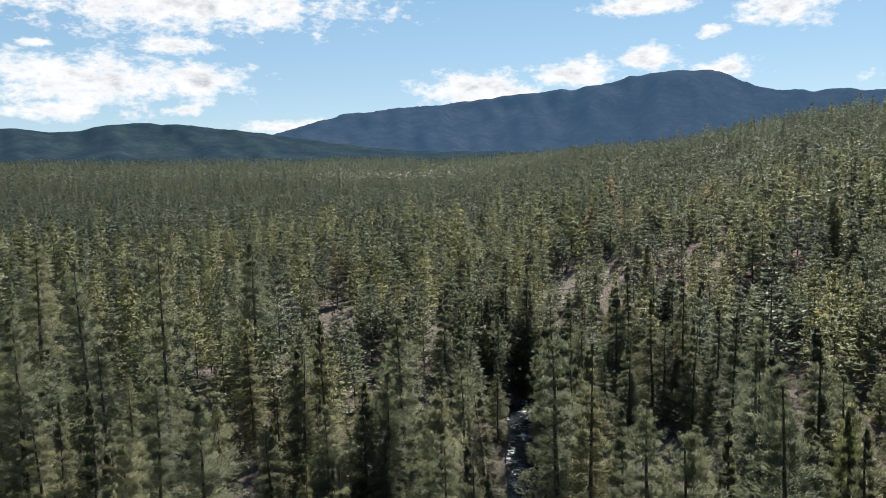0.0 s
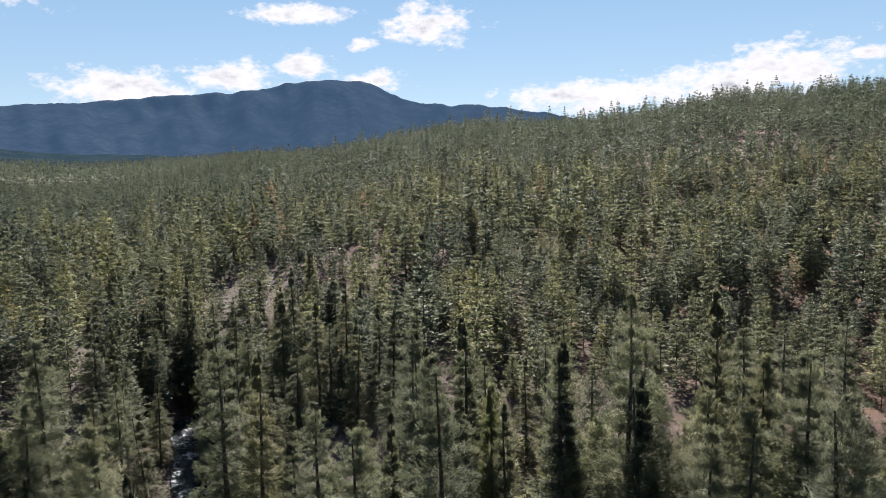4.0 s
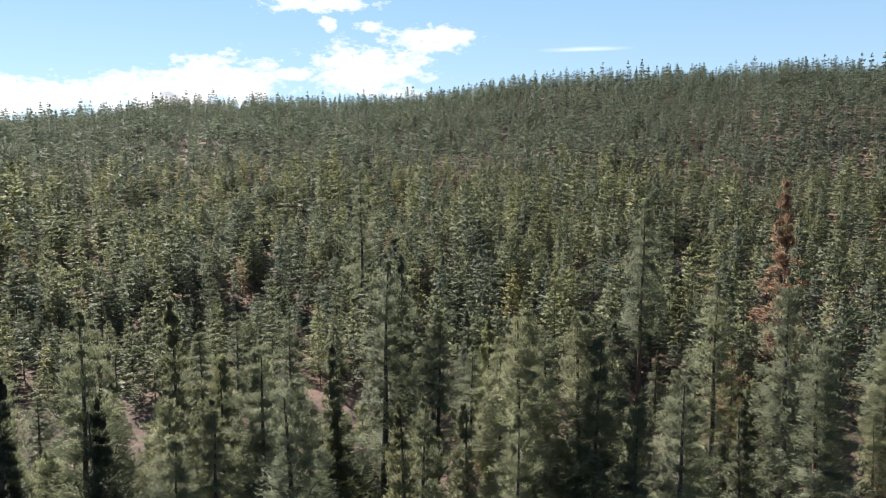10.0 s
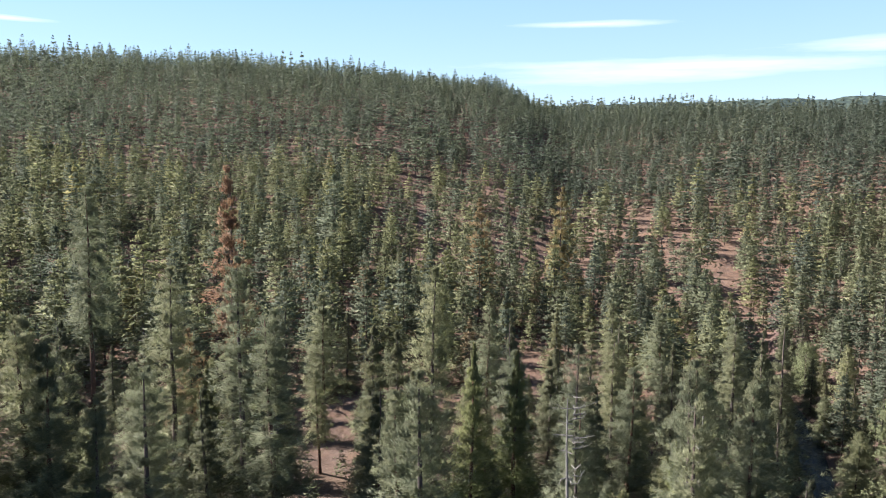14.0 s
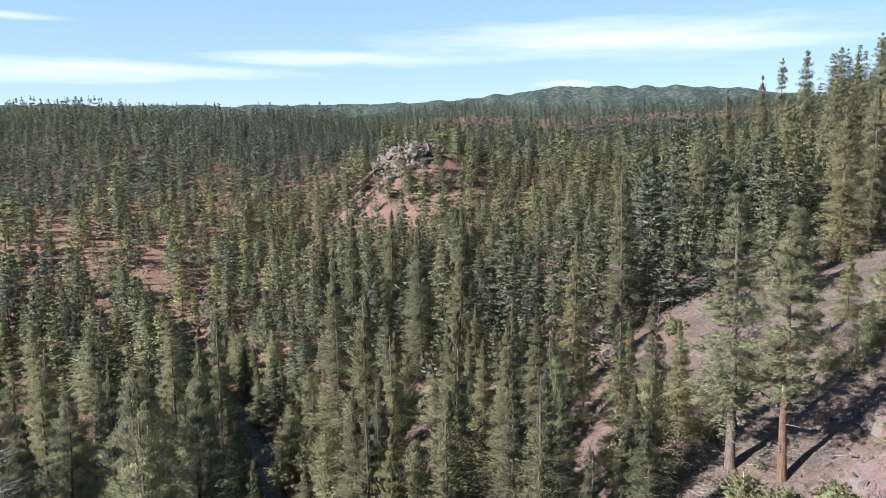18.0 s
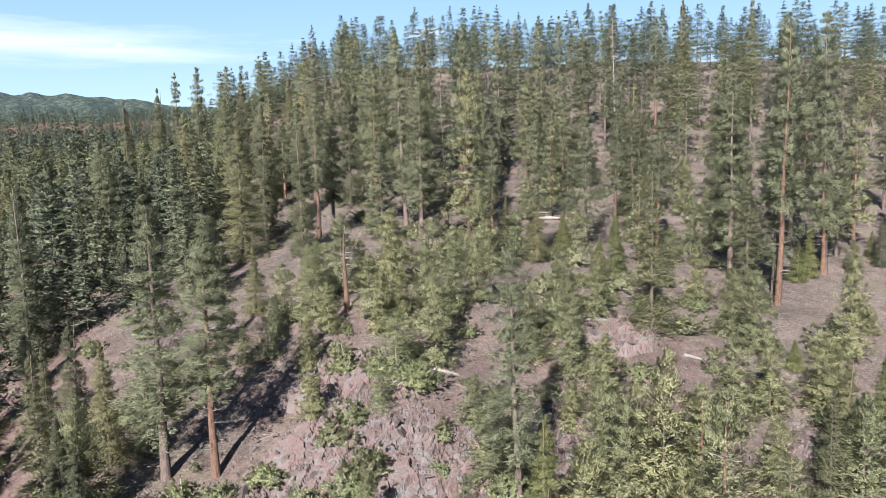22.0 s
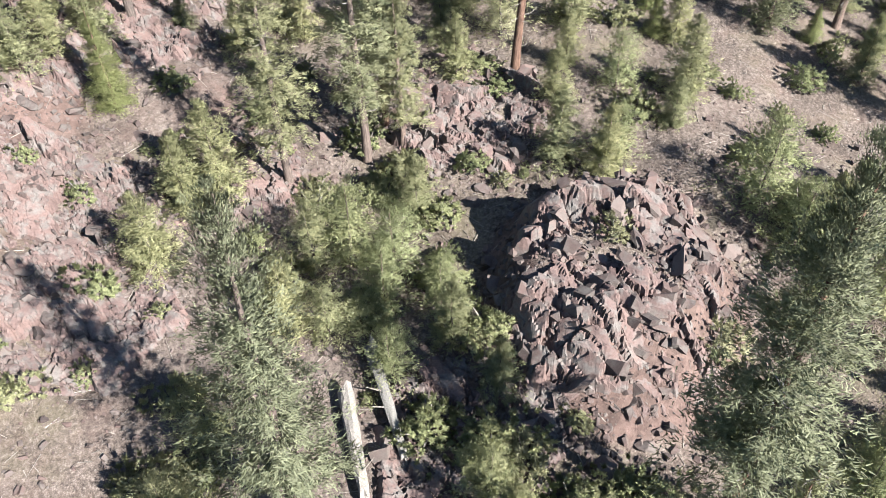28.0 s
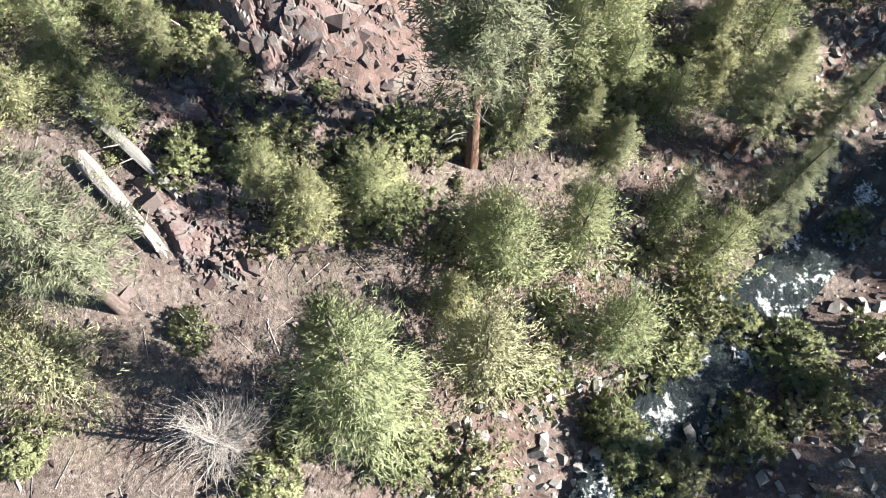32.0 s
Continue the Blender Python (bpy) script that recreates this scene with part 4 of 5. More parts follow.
def woodland(name, x, y, h, shapes, label, trunk=True):
    """One mesh of many trees; each keeps its own tone, shade and distance tint included."""
    rng = np.random.default_rng(len(x))
    z = land(x, y)
    pick = rng.integers(0, len(shapes), len(x))
    turn = rng.uniform(0, 6.28, len(x))
    tone = np.clip(rng.beta(1.1, 1.5, len(x)) * 0.80, 0, 1)
    odd = rng.uniform(0, 1, len(x))
    tone[odd < 0.008] = 0.99
    tone[(odd > 0.008) & (odd < 0.018)] = 0.955
    # dark fir stand in the low ground, its shade put into the tone
    shaded_hollow = (bearing_of(x, y) > 132) & (bearing_of(x, y) < 172) & (np.hypot(x, y) < 190)
    tone[shaded_hollow] = 0.08 + 0.3 * tone[shaded_hollow]
    south = (bearing_of(x, y) > 132) & (bearing_of(x, y) < 178) & ~shaded_hollow
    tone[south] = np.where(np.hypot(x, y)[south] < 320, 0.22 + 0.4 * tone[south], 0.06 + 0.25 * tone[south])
    # distance tint in the colour: past 330 m the ramp's dark bluish end
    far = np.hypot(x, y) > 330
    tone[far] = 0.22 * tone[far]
    fat = rng.uniform(0.8, 1.2, len(x))
    vs, ts, ms, os = [], [], [], []
    for s, (tris, outs) in enumerate(shapes):
        sel = np.nonzero(pick == s)[0]
        if not len(sel):
            continue
        p = tris.reshape(-1, 3)
        c, q = np.cos(turn[sel])[:, None], np.sin(turn[sel])[:, None]
        k, w = h[sel][:, None], (h[sel] ** 0.75 * 3.1 / 20 ** 0.75 * fat[sel])[:, None]
        px = (p[:, 0] * c - p[:, 1] * q) * w + x[sel][:, None]
        py = (p[:, 0] * q + p[:, 1] * c) * w + y[sel][:, None]
        pz = p[:, 2] * k + z[sel][:, None] - 0.3
        vs.append(np.stack([px, py, pz], -1).reshape(-1, 3))
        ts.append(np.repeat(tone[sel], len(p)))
        os.append(np.stack([outs[:, 0] * c - outs[:, 1] * q, outs[:, 0] * q + outs[:, 1] * c, outs[:, 2] + 0 * c], -1).reshape(-1, 3))
        ms.append(np.zeros(len(sel) * len(tris), np.int32))
    if trunk:
        a = np.array([0, 2.1, 4.2])
        ring = np.stack([np.cos(a), np.sin(a)], -1)
        for i in range(3):
            u, w = ring[i], ring[(i + 1) % 3]
            r = 0.011 * h
            t = np.stack([np.stack([x + u[0] * r, y + u[1] * r, z - 0.5], -1), np.stack([x + w[0] * r, y + w[1] * r, z - 0.5], -1),
                          np.stack([x, y, z + 0.8 * h], -1)], 1).reshape(-1, 3)
            vs.append(t)
            ts.append(np.repeat(tone, 3))
            os.append(np.tile((0.0, 0.0, 1.0), (len(t), 1)))
            ms.append(np.ones(len(x), np.int32))
    v = np.concatenate(vs)
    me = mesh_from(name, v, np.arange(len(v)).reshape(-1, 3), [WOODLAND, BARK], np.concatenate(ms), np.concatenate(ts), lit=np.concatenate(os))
    return tagged(new(name, me), label, "forest", kind="stuff")


def unit(shape, h, r):
    """A shape brought to height 1 and radius about 1."""
    return shape[0] / np.array([r, r, h]), shape[1]


def wood_shapes(seed, whorls, per, clumps, blades, length, width):
    """Eight conifers of height 1, firs and pines by turns."""
    out = []
    for i in range(8):
        rng = np.random.default_rng(seed + i)
        low, fat, form = ((0.14, 4.5, 0.95), (0.24, 4.2, 0.66), (0.10, 4.1, 0.85), (0.2, 4.6, 0.76))[i % 4]
        s = crown_shape(rng, 22, low, fat, form, whorls, per, clumps, blades, length, width, -0.12 if i % 2 == 0 else 0.0, 0.03)
        out.append(unit(s, 22, 2.6))
    return out


NEARER = wood_shapes(40, 20, 6, 2, 6, 0.9, 0.4)
MIDDLE = wood_shapes(50, 17, 6, 2, 4, 1.15, 0.52)
FARTHER = wood_shapes(80, 12, 5, 1, 5, 1.5, 0.66)
FARTHEST = wood_shapes(90, 10, 5, 1, 2, 2.1, 1.1)


def heights(x, y, low, high):
    return low + (high - low) * hash01(np.floor(x * 3), np.floor(y * 3), 5) ** 0.9 * (0.75 + 0.25 * ripple(x, y, 45, 44))


# single trees that fill the near forest
x, y = scattered(6.2, 46, 118, 3)
a = bearing_of(x, y)
keep = (hash01(x, y, 9) < room(x, y) * np.where((a > 172) & (a < 322), 0.3, np.where(a > 130, 0.9, 0.72))) & clear_of_singles(x, y, 3.2) & in_view(x, y)
keep &= ~((a > 165) & (a < 262) & (np.hypot(x, y) < np.where(a < 187, 112, 72)))
for px, py in zip(x[keep], y[keep]):
    u = float(hash01(px, py, 14))
    west = 150 < bearing_of(px, py) < 300
    # mostly firs in this sector: their darker colour doubles as its shade
    if 128 < bearing_of(px, py) < 172:
        u = 0.40 + 0.38 * u
    pick = "pine_tree" if u < 0.42 else "fir_tree" if u < 0.72 else "young_pine" if u < 0.9 or not west else "gnarled_pine"
    tall = {"pine_tree": 24, "fir_tree": 20, "young_pine": 9, "gnarled_pine": 14}[pick]
    tall *= 0.75 + 0.5 * float(hash01(px, py, 15))
    if bearing_of(px, py) < 172 or bearing_of(px, py) > 322:      # the big ones here are planted singly above
        tall = min(tall, EYE - float(land(px, py)) - math.hypot(px, py) * math.tan(radians(10.5 + 9 * float(hash01(px, py, 16)))))
    if tall > 3:
        plant(pick, round(float(px), 1), round(float(py), 1), tall)

x, y = scattered(9.0, 118, 205, 161)
keep = (bearing_of(x, y) > 174) & (bearing_of(x, y) < 266) & (hash01(x, y, 162) < np.where(bearing_of(x, y) < 212, 0.72, 0.4)) & in_view(x, y) & clear_of_singles(x, y, 4)
for px, py in zip(x[keep], y[keep]):
    u = float(hash01(px, py, 163))
    plant("pine_tree" if u < 0.6 else "fir_tree" if u < 0.85 else "gnarled_pine", round(float(px), 1), round(float(py), 1), 15 + 14 * float(hash01(px, py, 164)))

SKYLINE = [unit(crown_shape(np.random.default_rng(95 + i), 26, 0.24, 3.4, 0.66, 22, 5, 3, 6, 0.85, 0.18, -0.02, 0.1), 26, 2.6) for i in range(5)]
x, y = scattered(10.5, 205, 420, 166)
keep = (bearing_of(x, y) > 174) & (bearing_of(x, y) < 252) & (hash01(x, y, 167) < 0.6) & clear_of_singles(x, y, 4)
x, y = x[keep], y[keep]
woodland("skyline_woods", x, y, 19 + 14 * hash01(x, y, 169), SKYLINE, "tall open-grown pines along the slope's crest")

x, y = scattered(6.0, 105, 320, 21)
keep = ~((bearing_of(x, y) > 174) & (bearing_of(x, y) < 266) & (np.hypot(x, y) < 420)) & (hash01(x, y, 22) < room(x, y)) & clear_of_singles(x, y, 3.0) & in_view(x, y) & ~((bearing_of(x, y) < 150) & (np.hypot(x, y) < 116))
x, y = x[keep], y[keep]
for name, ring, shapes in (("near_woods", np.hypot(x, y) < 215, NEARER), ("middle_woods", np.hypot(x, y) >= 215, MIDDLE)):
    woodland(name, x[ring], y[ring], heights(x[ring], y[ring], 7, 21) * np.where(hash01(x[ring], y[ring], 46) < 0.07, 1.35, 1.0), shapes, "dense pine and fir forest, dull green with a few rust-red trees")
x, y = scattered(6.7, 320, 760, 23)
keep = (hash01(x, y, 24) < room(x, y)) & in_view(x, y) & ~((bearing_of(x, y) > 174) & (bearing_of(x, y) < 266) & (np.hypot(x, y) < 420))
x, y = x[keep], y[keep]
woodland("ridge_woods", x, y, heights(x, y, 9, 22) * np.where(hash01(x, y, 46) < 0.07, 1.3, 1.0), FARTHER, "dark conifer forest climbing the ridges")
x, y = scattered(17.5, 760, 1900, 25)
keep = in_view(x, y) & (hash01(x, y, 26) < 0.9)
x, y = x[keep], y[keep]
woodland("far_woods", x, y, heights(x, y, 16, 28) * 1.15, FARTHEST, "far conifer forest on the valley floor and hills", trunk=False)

# trees crowding the creek's banks
x, y = scattered(4.6, 48, 175, 171)
gap, a = creek_gap(x, y), bearing_of(x, y)
keep = (gap > 3.4) & (gap < 13) & ((a > 330) | (a < 20)) & clear_of_singles(x, y, 2.2) & (hash01(x, y, 172) < 0.75)
for px, py in zip(x[keep], y[keep]):
    plant("fir_tree" if hash01(px, py, 173) < 0.7 else "pine_tree", round(float(px), 1), round(float(py), 1), 8 + 11 * float(hash01(px, py, 174)))

# thickets that hide the quiet water further down
x, y = scattered(3.8, 30, 165, 175)
gap, a = creek_gap(x, y), bearing_of(x, y)
keep = (gap > 2.4) & (gap < 8.5) & (a > 104) & (a < 152) & clear_of_singles(x, y, 2.0) & (hash01(x, y, 176) < 0.7)
for px, py in zip(x[keep], y[keep]):
    u = float(hash01(px, py, 177))
    plant("fir_tree" if u < 0.4 else "young_pine" if u < 0.7 else "bushy_tree", round(float(px), 1), round(float(py), 1), 4 + 8 * float(hash01(px, py, 178)))

# saplings between the big trees
x, y = scattered(6.6, 50, 330, 151)
a, r = bearing_of(x, y), np.hypot(x, y)
keep = (hash01(x, y, 152) < 0.4 * room(x, y)) & in_view(x, y) & ~((a > 160) & (a < 320)) & (creek_gap(x, y) > 3)
x, y = x[keep], y[keep]
woodland("saplings", x, y, 3 + 8 * hash01(x, y, 153) ** 1.5, FARTHER, "young conifers filling the gaps between the tall trees", trunk=False)

# young trees on the open slope
x, y = scattered(5.8, 56, 140, 131)
a = bearing_of(x, y)
keep = (a > 176) & (a < 300) & (hash01(x, y, 132) < np.where((a > 214) & (np.hypot(x, y) > 66), 0.5, 0.28)) & clear_of_singles(x, y, 2.6)
keep &= ~((a < 193) & (np.hypot(x, y) < 88))
for px, py in zip(x[keep], y[keep]):
    u = float(hash01(px, py, 134))
    pick = "young_pine" if u < 0.66 else "cedar_tree" if u < 0.88 else "fir_tree"
    plant(pick, round(float(px), 1), round(float(py), 1), 3.5 + 6.5 * float(hash01(px, py, 133)) ** 1.3)

# ---------------------------------------------------------------- shrubs
SHRUBS = []
for i in range(5):
    rng = np.random.default_rng(300 + i)
    c = rng.normal(0, 1, (150, 3))
    c /= np.linalg.norm(c, axis=1)[:, None]
    c *= rng.uniform(0.55, 1.0, (150, 1))
    lobes = rng.normal(0, 0.35, (5, 3))
    c = c * 0.75 + lobes[rng.integers(0, 5, 150)]
    c[:, 2] = np.abs(c[:, 2]) * 0.95 + 0.15
    leaves = tri_mesh("shrub_leaves", tufts(rng, c, c, 34, 0.24, 0.036, 0.9), [SHRUB])
    v, f = [], []
    for s in range(9):
        q = c[rng.integers(150)]
        stick((0, 0, -0.1), tuple(q * 0.55), 0.05, 0.03, v, f)
        stick(tuple(q * 0.55), tuple(q * 1.05), 0.03, 0.01, v, f)
    SHRUBS.append((leaves, mesh_from("shrub_stems", v, f, [DEADWOOD])))


def bush(x, y, size):
    rng = np.random.default_rng(int(abs(x) * 311 + abs(y) * 127 + 3))
    leaves, stems = SHRUBS[rng.integers(len(SHRUBS))]
    root = new("shrub")
    root.matrix_basis = Matrix.LocRotScale((x, y, float(land(x, y)) - 0.1), Euler((0, 0, rng.uniform(0, 6.28))), (size, size, size * rng.uniform(0.85, 1.25)))
    for part_name, me in (("foliage", leaves), ("stem", stems)):
        ob = new(part_name, me)
        ob.parent = root
    tagged(root, "rounded olive-green shrub growing between the rocks", "shrub", group="shrubs of the bank")


for x, y in BUSHES:
    bush(x, y, 1.5 + 1.0 * float(hash01(x, y, 61)))
x, y = scattered(5.0, 8, 80, 63)
a, r = bearing_of(x, y), np.hypot(x, y)
keep = ((a > 165) & (a < 330) | (r < 30)) & (hash01(x, y, 64) < 0.5) & clear_of_singles(x, y, 2.0) & (creek_gap(x, y) > 5) & (np.hypot(x + 21, y + 8.5) > 6) & (np.hypot(x + 11.5, y + 11.5) > 4)
more, mory = scattered(4.6, 80, 125, 66)
open_slope = (bearing_of(more, mory) > 164) & (bearing_of(more, mory) < 235) & (hash01(more, mory, 67) < 0.4) & clear_of_singles(more, mory, 2.0)
for px, py in zip(np.concatenate([x[keep], more[open_slope]]), np.concatenate([y[keep], mory[open_slope]])):
    bush(round(float(px), 1), round(float(py), 1), 0.6 + 1.5 * float(hash01(px, py, 65)) ** 1.4)

# ---------------------------------------------------------------- rocks
def stone(rng, flat=0.7, cuts=10):
    """An angular block: a ball with flat cuts knocked off, rounded at no edge."""
    bm = bmesh.new()
    bmesh.ops.create_icosphere(bm, subdivisions=1, radius=1.05)
    for _ in range(cuts):
        d = Vector(rng.normal(0, 1, 3)).normalized()
        bmesh.ops.bisect_plane(bm, geom=bm.verts[:] + bm.edges[:] + bm.faces[:], plane_co=d * rng.uniform(0.38, 0.75), plane_no=d, clear_outer=True)
        edges = [e for e in bm.edges if e.is_boundary]
        if edges:
            bmesh.ops.holes_fill(bm, edges=edges)
    for v in bm.verts:
        v.co.z *= flat
    bmesh.ops.triangulate(bm, faces=bm.faces[:])
    bmesh.ops.recalc_face_normals(bm, faces=bm.faces[:])
    me = bpy.data.meshes.new("stone")
    bm.to_mesh(me)
    bm.free()
    return me


def mesh_arrays(me):
    v = np.empty(len(me.vertices) * 3)
    me.vertices.foreach_get("co", v)
    f = np.array([tuple(p.vertices) for p in me.polygons])
    return v.reshape(-1, 3), f


STONES = []
for i in range(9):
    me = stone(np.random.default_rng(400 + i), 0.55 + 0.1 * (i % 4), 5 + i % 3)
    me.materials.append(ROCK)
    STONES.append(me)
SHAPES = [mesh_arrays(me) for me in STONES]
PEBBLES = []
for i in range(5):
    rng = np.random.default_rng(450 + i)
    v = np.array([(1, 0, 0), (-1, 0, 0), (0, 1, 0), (0, -1, 0), (0, 0, 1), (0, 0, -1.0)]) * rng.uniform(0.6, 1.2, (6, 1)) + rng.normal(0, 0.15, (6, 3))
    PEBBLES.append((v, np.array([(0, 2, 4), (2, 1, 4), (1, 3, 4), (3, 0, 4), (2, 0, 5), (1, 2, 5), (3, 1, 5), (0, 3, 5)])))


def boulder(x, y, size, up=0.25, label="angular reddish-grey lava boulder on the slope"):
    rng = np.random.default_rng(int(abs(x) * 523 + abs(y) * 71 + 11))
    ob = new("boulder", STONES[rng.integers(len(STONES))])
    s = size * rng.uniform(0.8, 1.25, 3) * np.array([1.35, 1.0, 0.8])
    ob.matrix_basis = Matrix.LocRotScale((x, y, float(land(x, y)) + up * size - 0.35 * size), Euler(tuple(rng.uniform(-0.6, 0.6, 2)) + (rng.uniform(0, 6.28),)), s)
    tagged(ob, label, "rock", group="lava boulders")


def rubble(name, x, y, size, mat, label, shapes=SHAPES):
    """Loose stones, joined: too many to count."""
    rng = np.random.default_rng(len(x) + 17)
    z = land(x, y)
    vs, fs, n = [], [], 0
    turns = rng.normal(0, 1, (len(x), 4))
    turns /= np.linalg.norm(turns, axis=1)[:, None]
    for i in range(len(x)):
        v, f = shapes[i % len(shapes)]
        w, a, b, c = turns[i]
        m = np.array([[1 - 2 * (b * b + c * c), 2 * (a * b - w * c), 2 * (a * c + w * b)],
                      [2 * (a * b + w * c), 1 - 2 * (a * a + c * c), 2 * (b * c - w * a)],
                      [2 * (a * c - w * b), 2 * (b * c + w * a), 1 - 2 * (a * a + b * b)]])
        vs.append((v * size[i] * (0.8, 1.2, 0.8)) @ m.T + (x[i], y[i], z[i] + size[i] * 0.15))
        fs.append(f + n)
        n += len(v)
    me = mesh_from(name, np.concatenate(vs), np.concatenate(fs), [mat])
    return tagged(new(name, me), label, "rocks", kind="stuff")


def within(cell, cx, cy, rx, ry, seed, turn=0.0):
    """Jittered points in an ellipse."""
    n, m = int(2 * rx / cell) + 1, int(2 * ry / cell) + 1
    i, j = np.meshgrid(np.arange(n), np.arange(m), indexing="ij")
    u = -rx + cell * (i + hash01(i, j, seed))
    v = -ry + cell * (j + hash01(i, j, seed + 1))
    ok = (u / rx) ** 2 + (v / ry) ** 2 < 1 + 0.35 * ripple(u, v, 5, seed)
    u, v = u[ok], v[ok]
    c, s = math.cos(radians(turn)), math.sin(radians(turn))
    return cx + u * c - v * s, cy + u * s + v * c


# stone fields: middle, half sizes, spacing and stone size
FIELDS = [((-39, 4), (13, 10), 0.48, 0.5), ((-50, -53), (12, 11), 0.5, 0.5), ((-40, -41), (8, 12), 0.5, 0.45), ((-61, -43), (12, 9), 0.75, 0.45),
          ((-55, -14), (11, 10), 0.65, 0.5), ((-3, -60), (14, 12), 0.75, 0.4), ((-22, -60), (12, 10), 0.85, 0.36), ((-24, -3), (12, 8), 0.55, 0.34),
          ((12, -78), (18, 13), 1.1, 0.4), ((-38, -70), (9, 7), 0.9, 0.4), ((-27, -26), (9, 11), 0.65, 0.32), ((-36, -32), (8, 9), 0.6, 0.45)]


def blocks(x, y, size, seed):
    """Cracked ground: for each point the block it lies on (height, lean, tone) and how near its edge is."""
    i0, j0 = np.floor(x / size), np.floor(y / size)
    near = np.full(x.shape, 1e9)
    second = np.full(x.shape, 1e9)
    lift = np.zeros(x.shape)
    tone = np.zeros(x.shape)
    for di in (-1, 0, 1):
        for dj in (-1, 0, 1):
            i, j = i0 + di, j0 + dj
            cx, cy = (i + hash01(i, j, seed)) * size, (j + hash01(i, j, seed + 1)) * size
            dx, dy = x - cx, y - cy
            d = np.abs(dx) * 0.7 + np.abs(dy) * 0.7 + 0.5 * np.hypot(dx, dy)
            h = hash01(i, j, seed + 2)
            z = size * (0.55 * (h - 0.45) + (hash01(i, j, seed + 3) - 0.5) * 1.1 * dx / size + (hash01(i, j, seed + 4) - 0.5) * 1.1 * dy / size)
            closer = d < near
            second = np.where(closer, near, np.minimum(second, d))
            near = np.where(closer, d, near)
            lift = np.where(closer, z, lift)
            tone = np.where(closer, h, tone)
    return lift, tone, (second - near) / size


def slab(rng):
    """A split block of lava: a skewed box with corners knocked off."""
    bm = bmesh.new()
    bmesh.ops.create_cube(bm, size=2.0)
    for v in bm.verts:
        v.co = Vector((v.co.x * 1.5, v.co.y * 0.55, v.co.z * 0.5)) + Vector(rng.normal(0, 0.22, 3))
    for _ in range(4):
        d = Vector(rng.normal(0, 1, 3)).normalized()
        bmesh.ops.bisect_plane(bm, geom=bm.verts[:] + bm.edges[:] + bm.faces[:], plane_co=d * rng.uniform(0.5, 0.8), plane_no=d, clear_outer=True)
        edges = [e for e in bm.edges if e.is_boundary]
        if edges:
            bmesh.ops.holes_fill(bm, edges=edges)
    bmesh.ops.triangulate(bm, faces=bm.faces[:])
    bmesh.ops.recalc_face_normals(bm, faces=bm.faces[:])
    me = bpy.data.meshes.new("block")
    bm.to_mesh(me)
    bm.free()
    me.materials.append(ROCK)
    return me


SLABS = [slab(np.random.default_rng(480 + i)) for i in range(10)]
SLAB_SHAPES = [mesh_arrays(me) for me in SLABS]


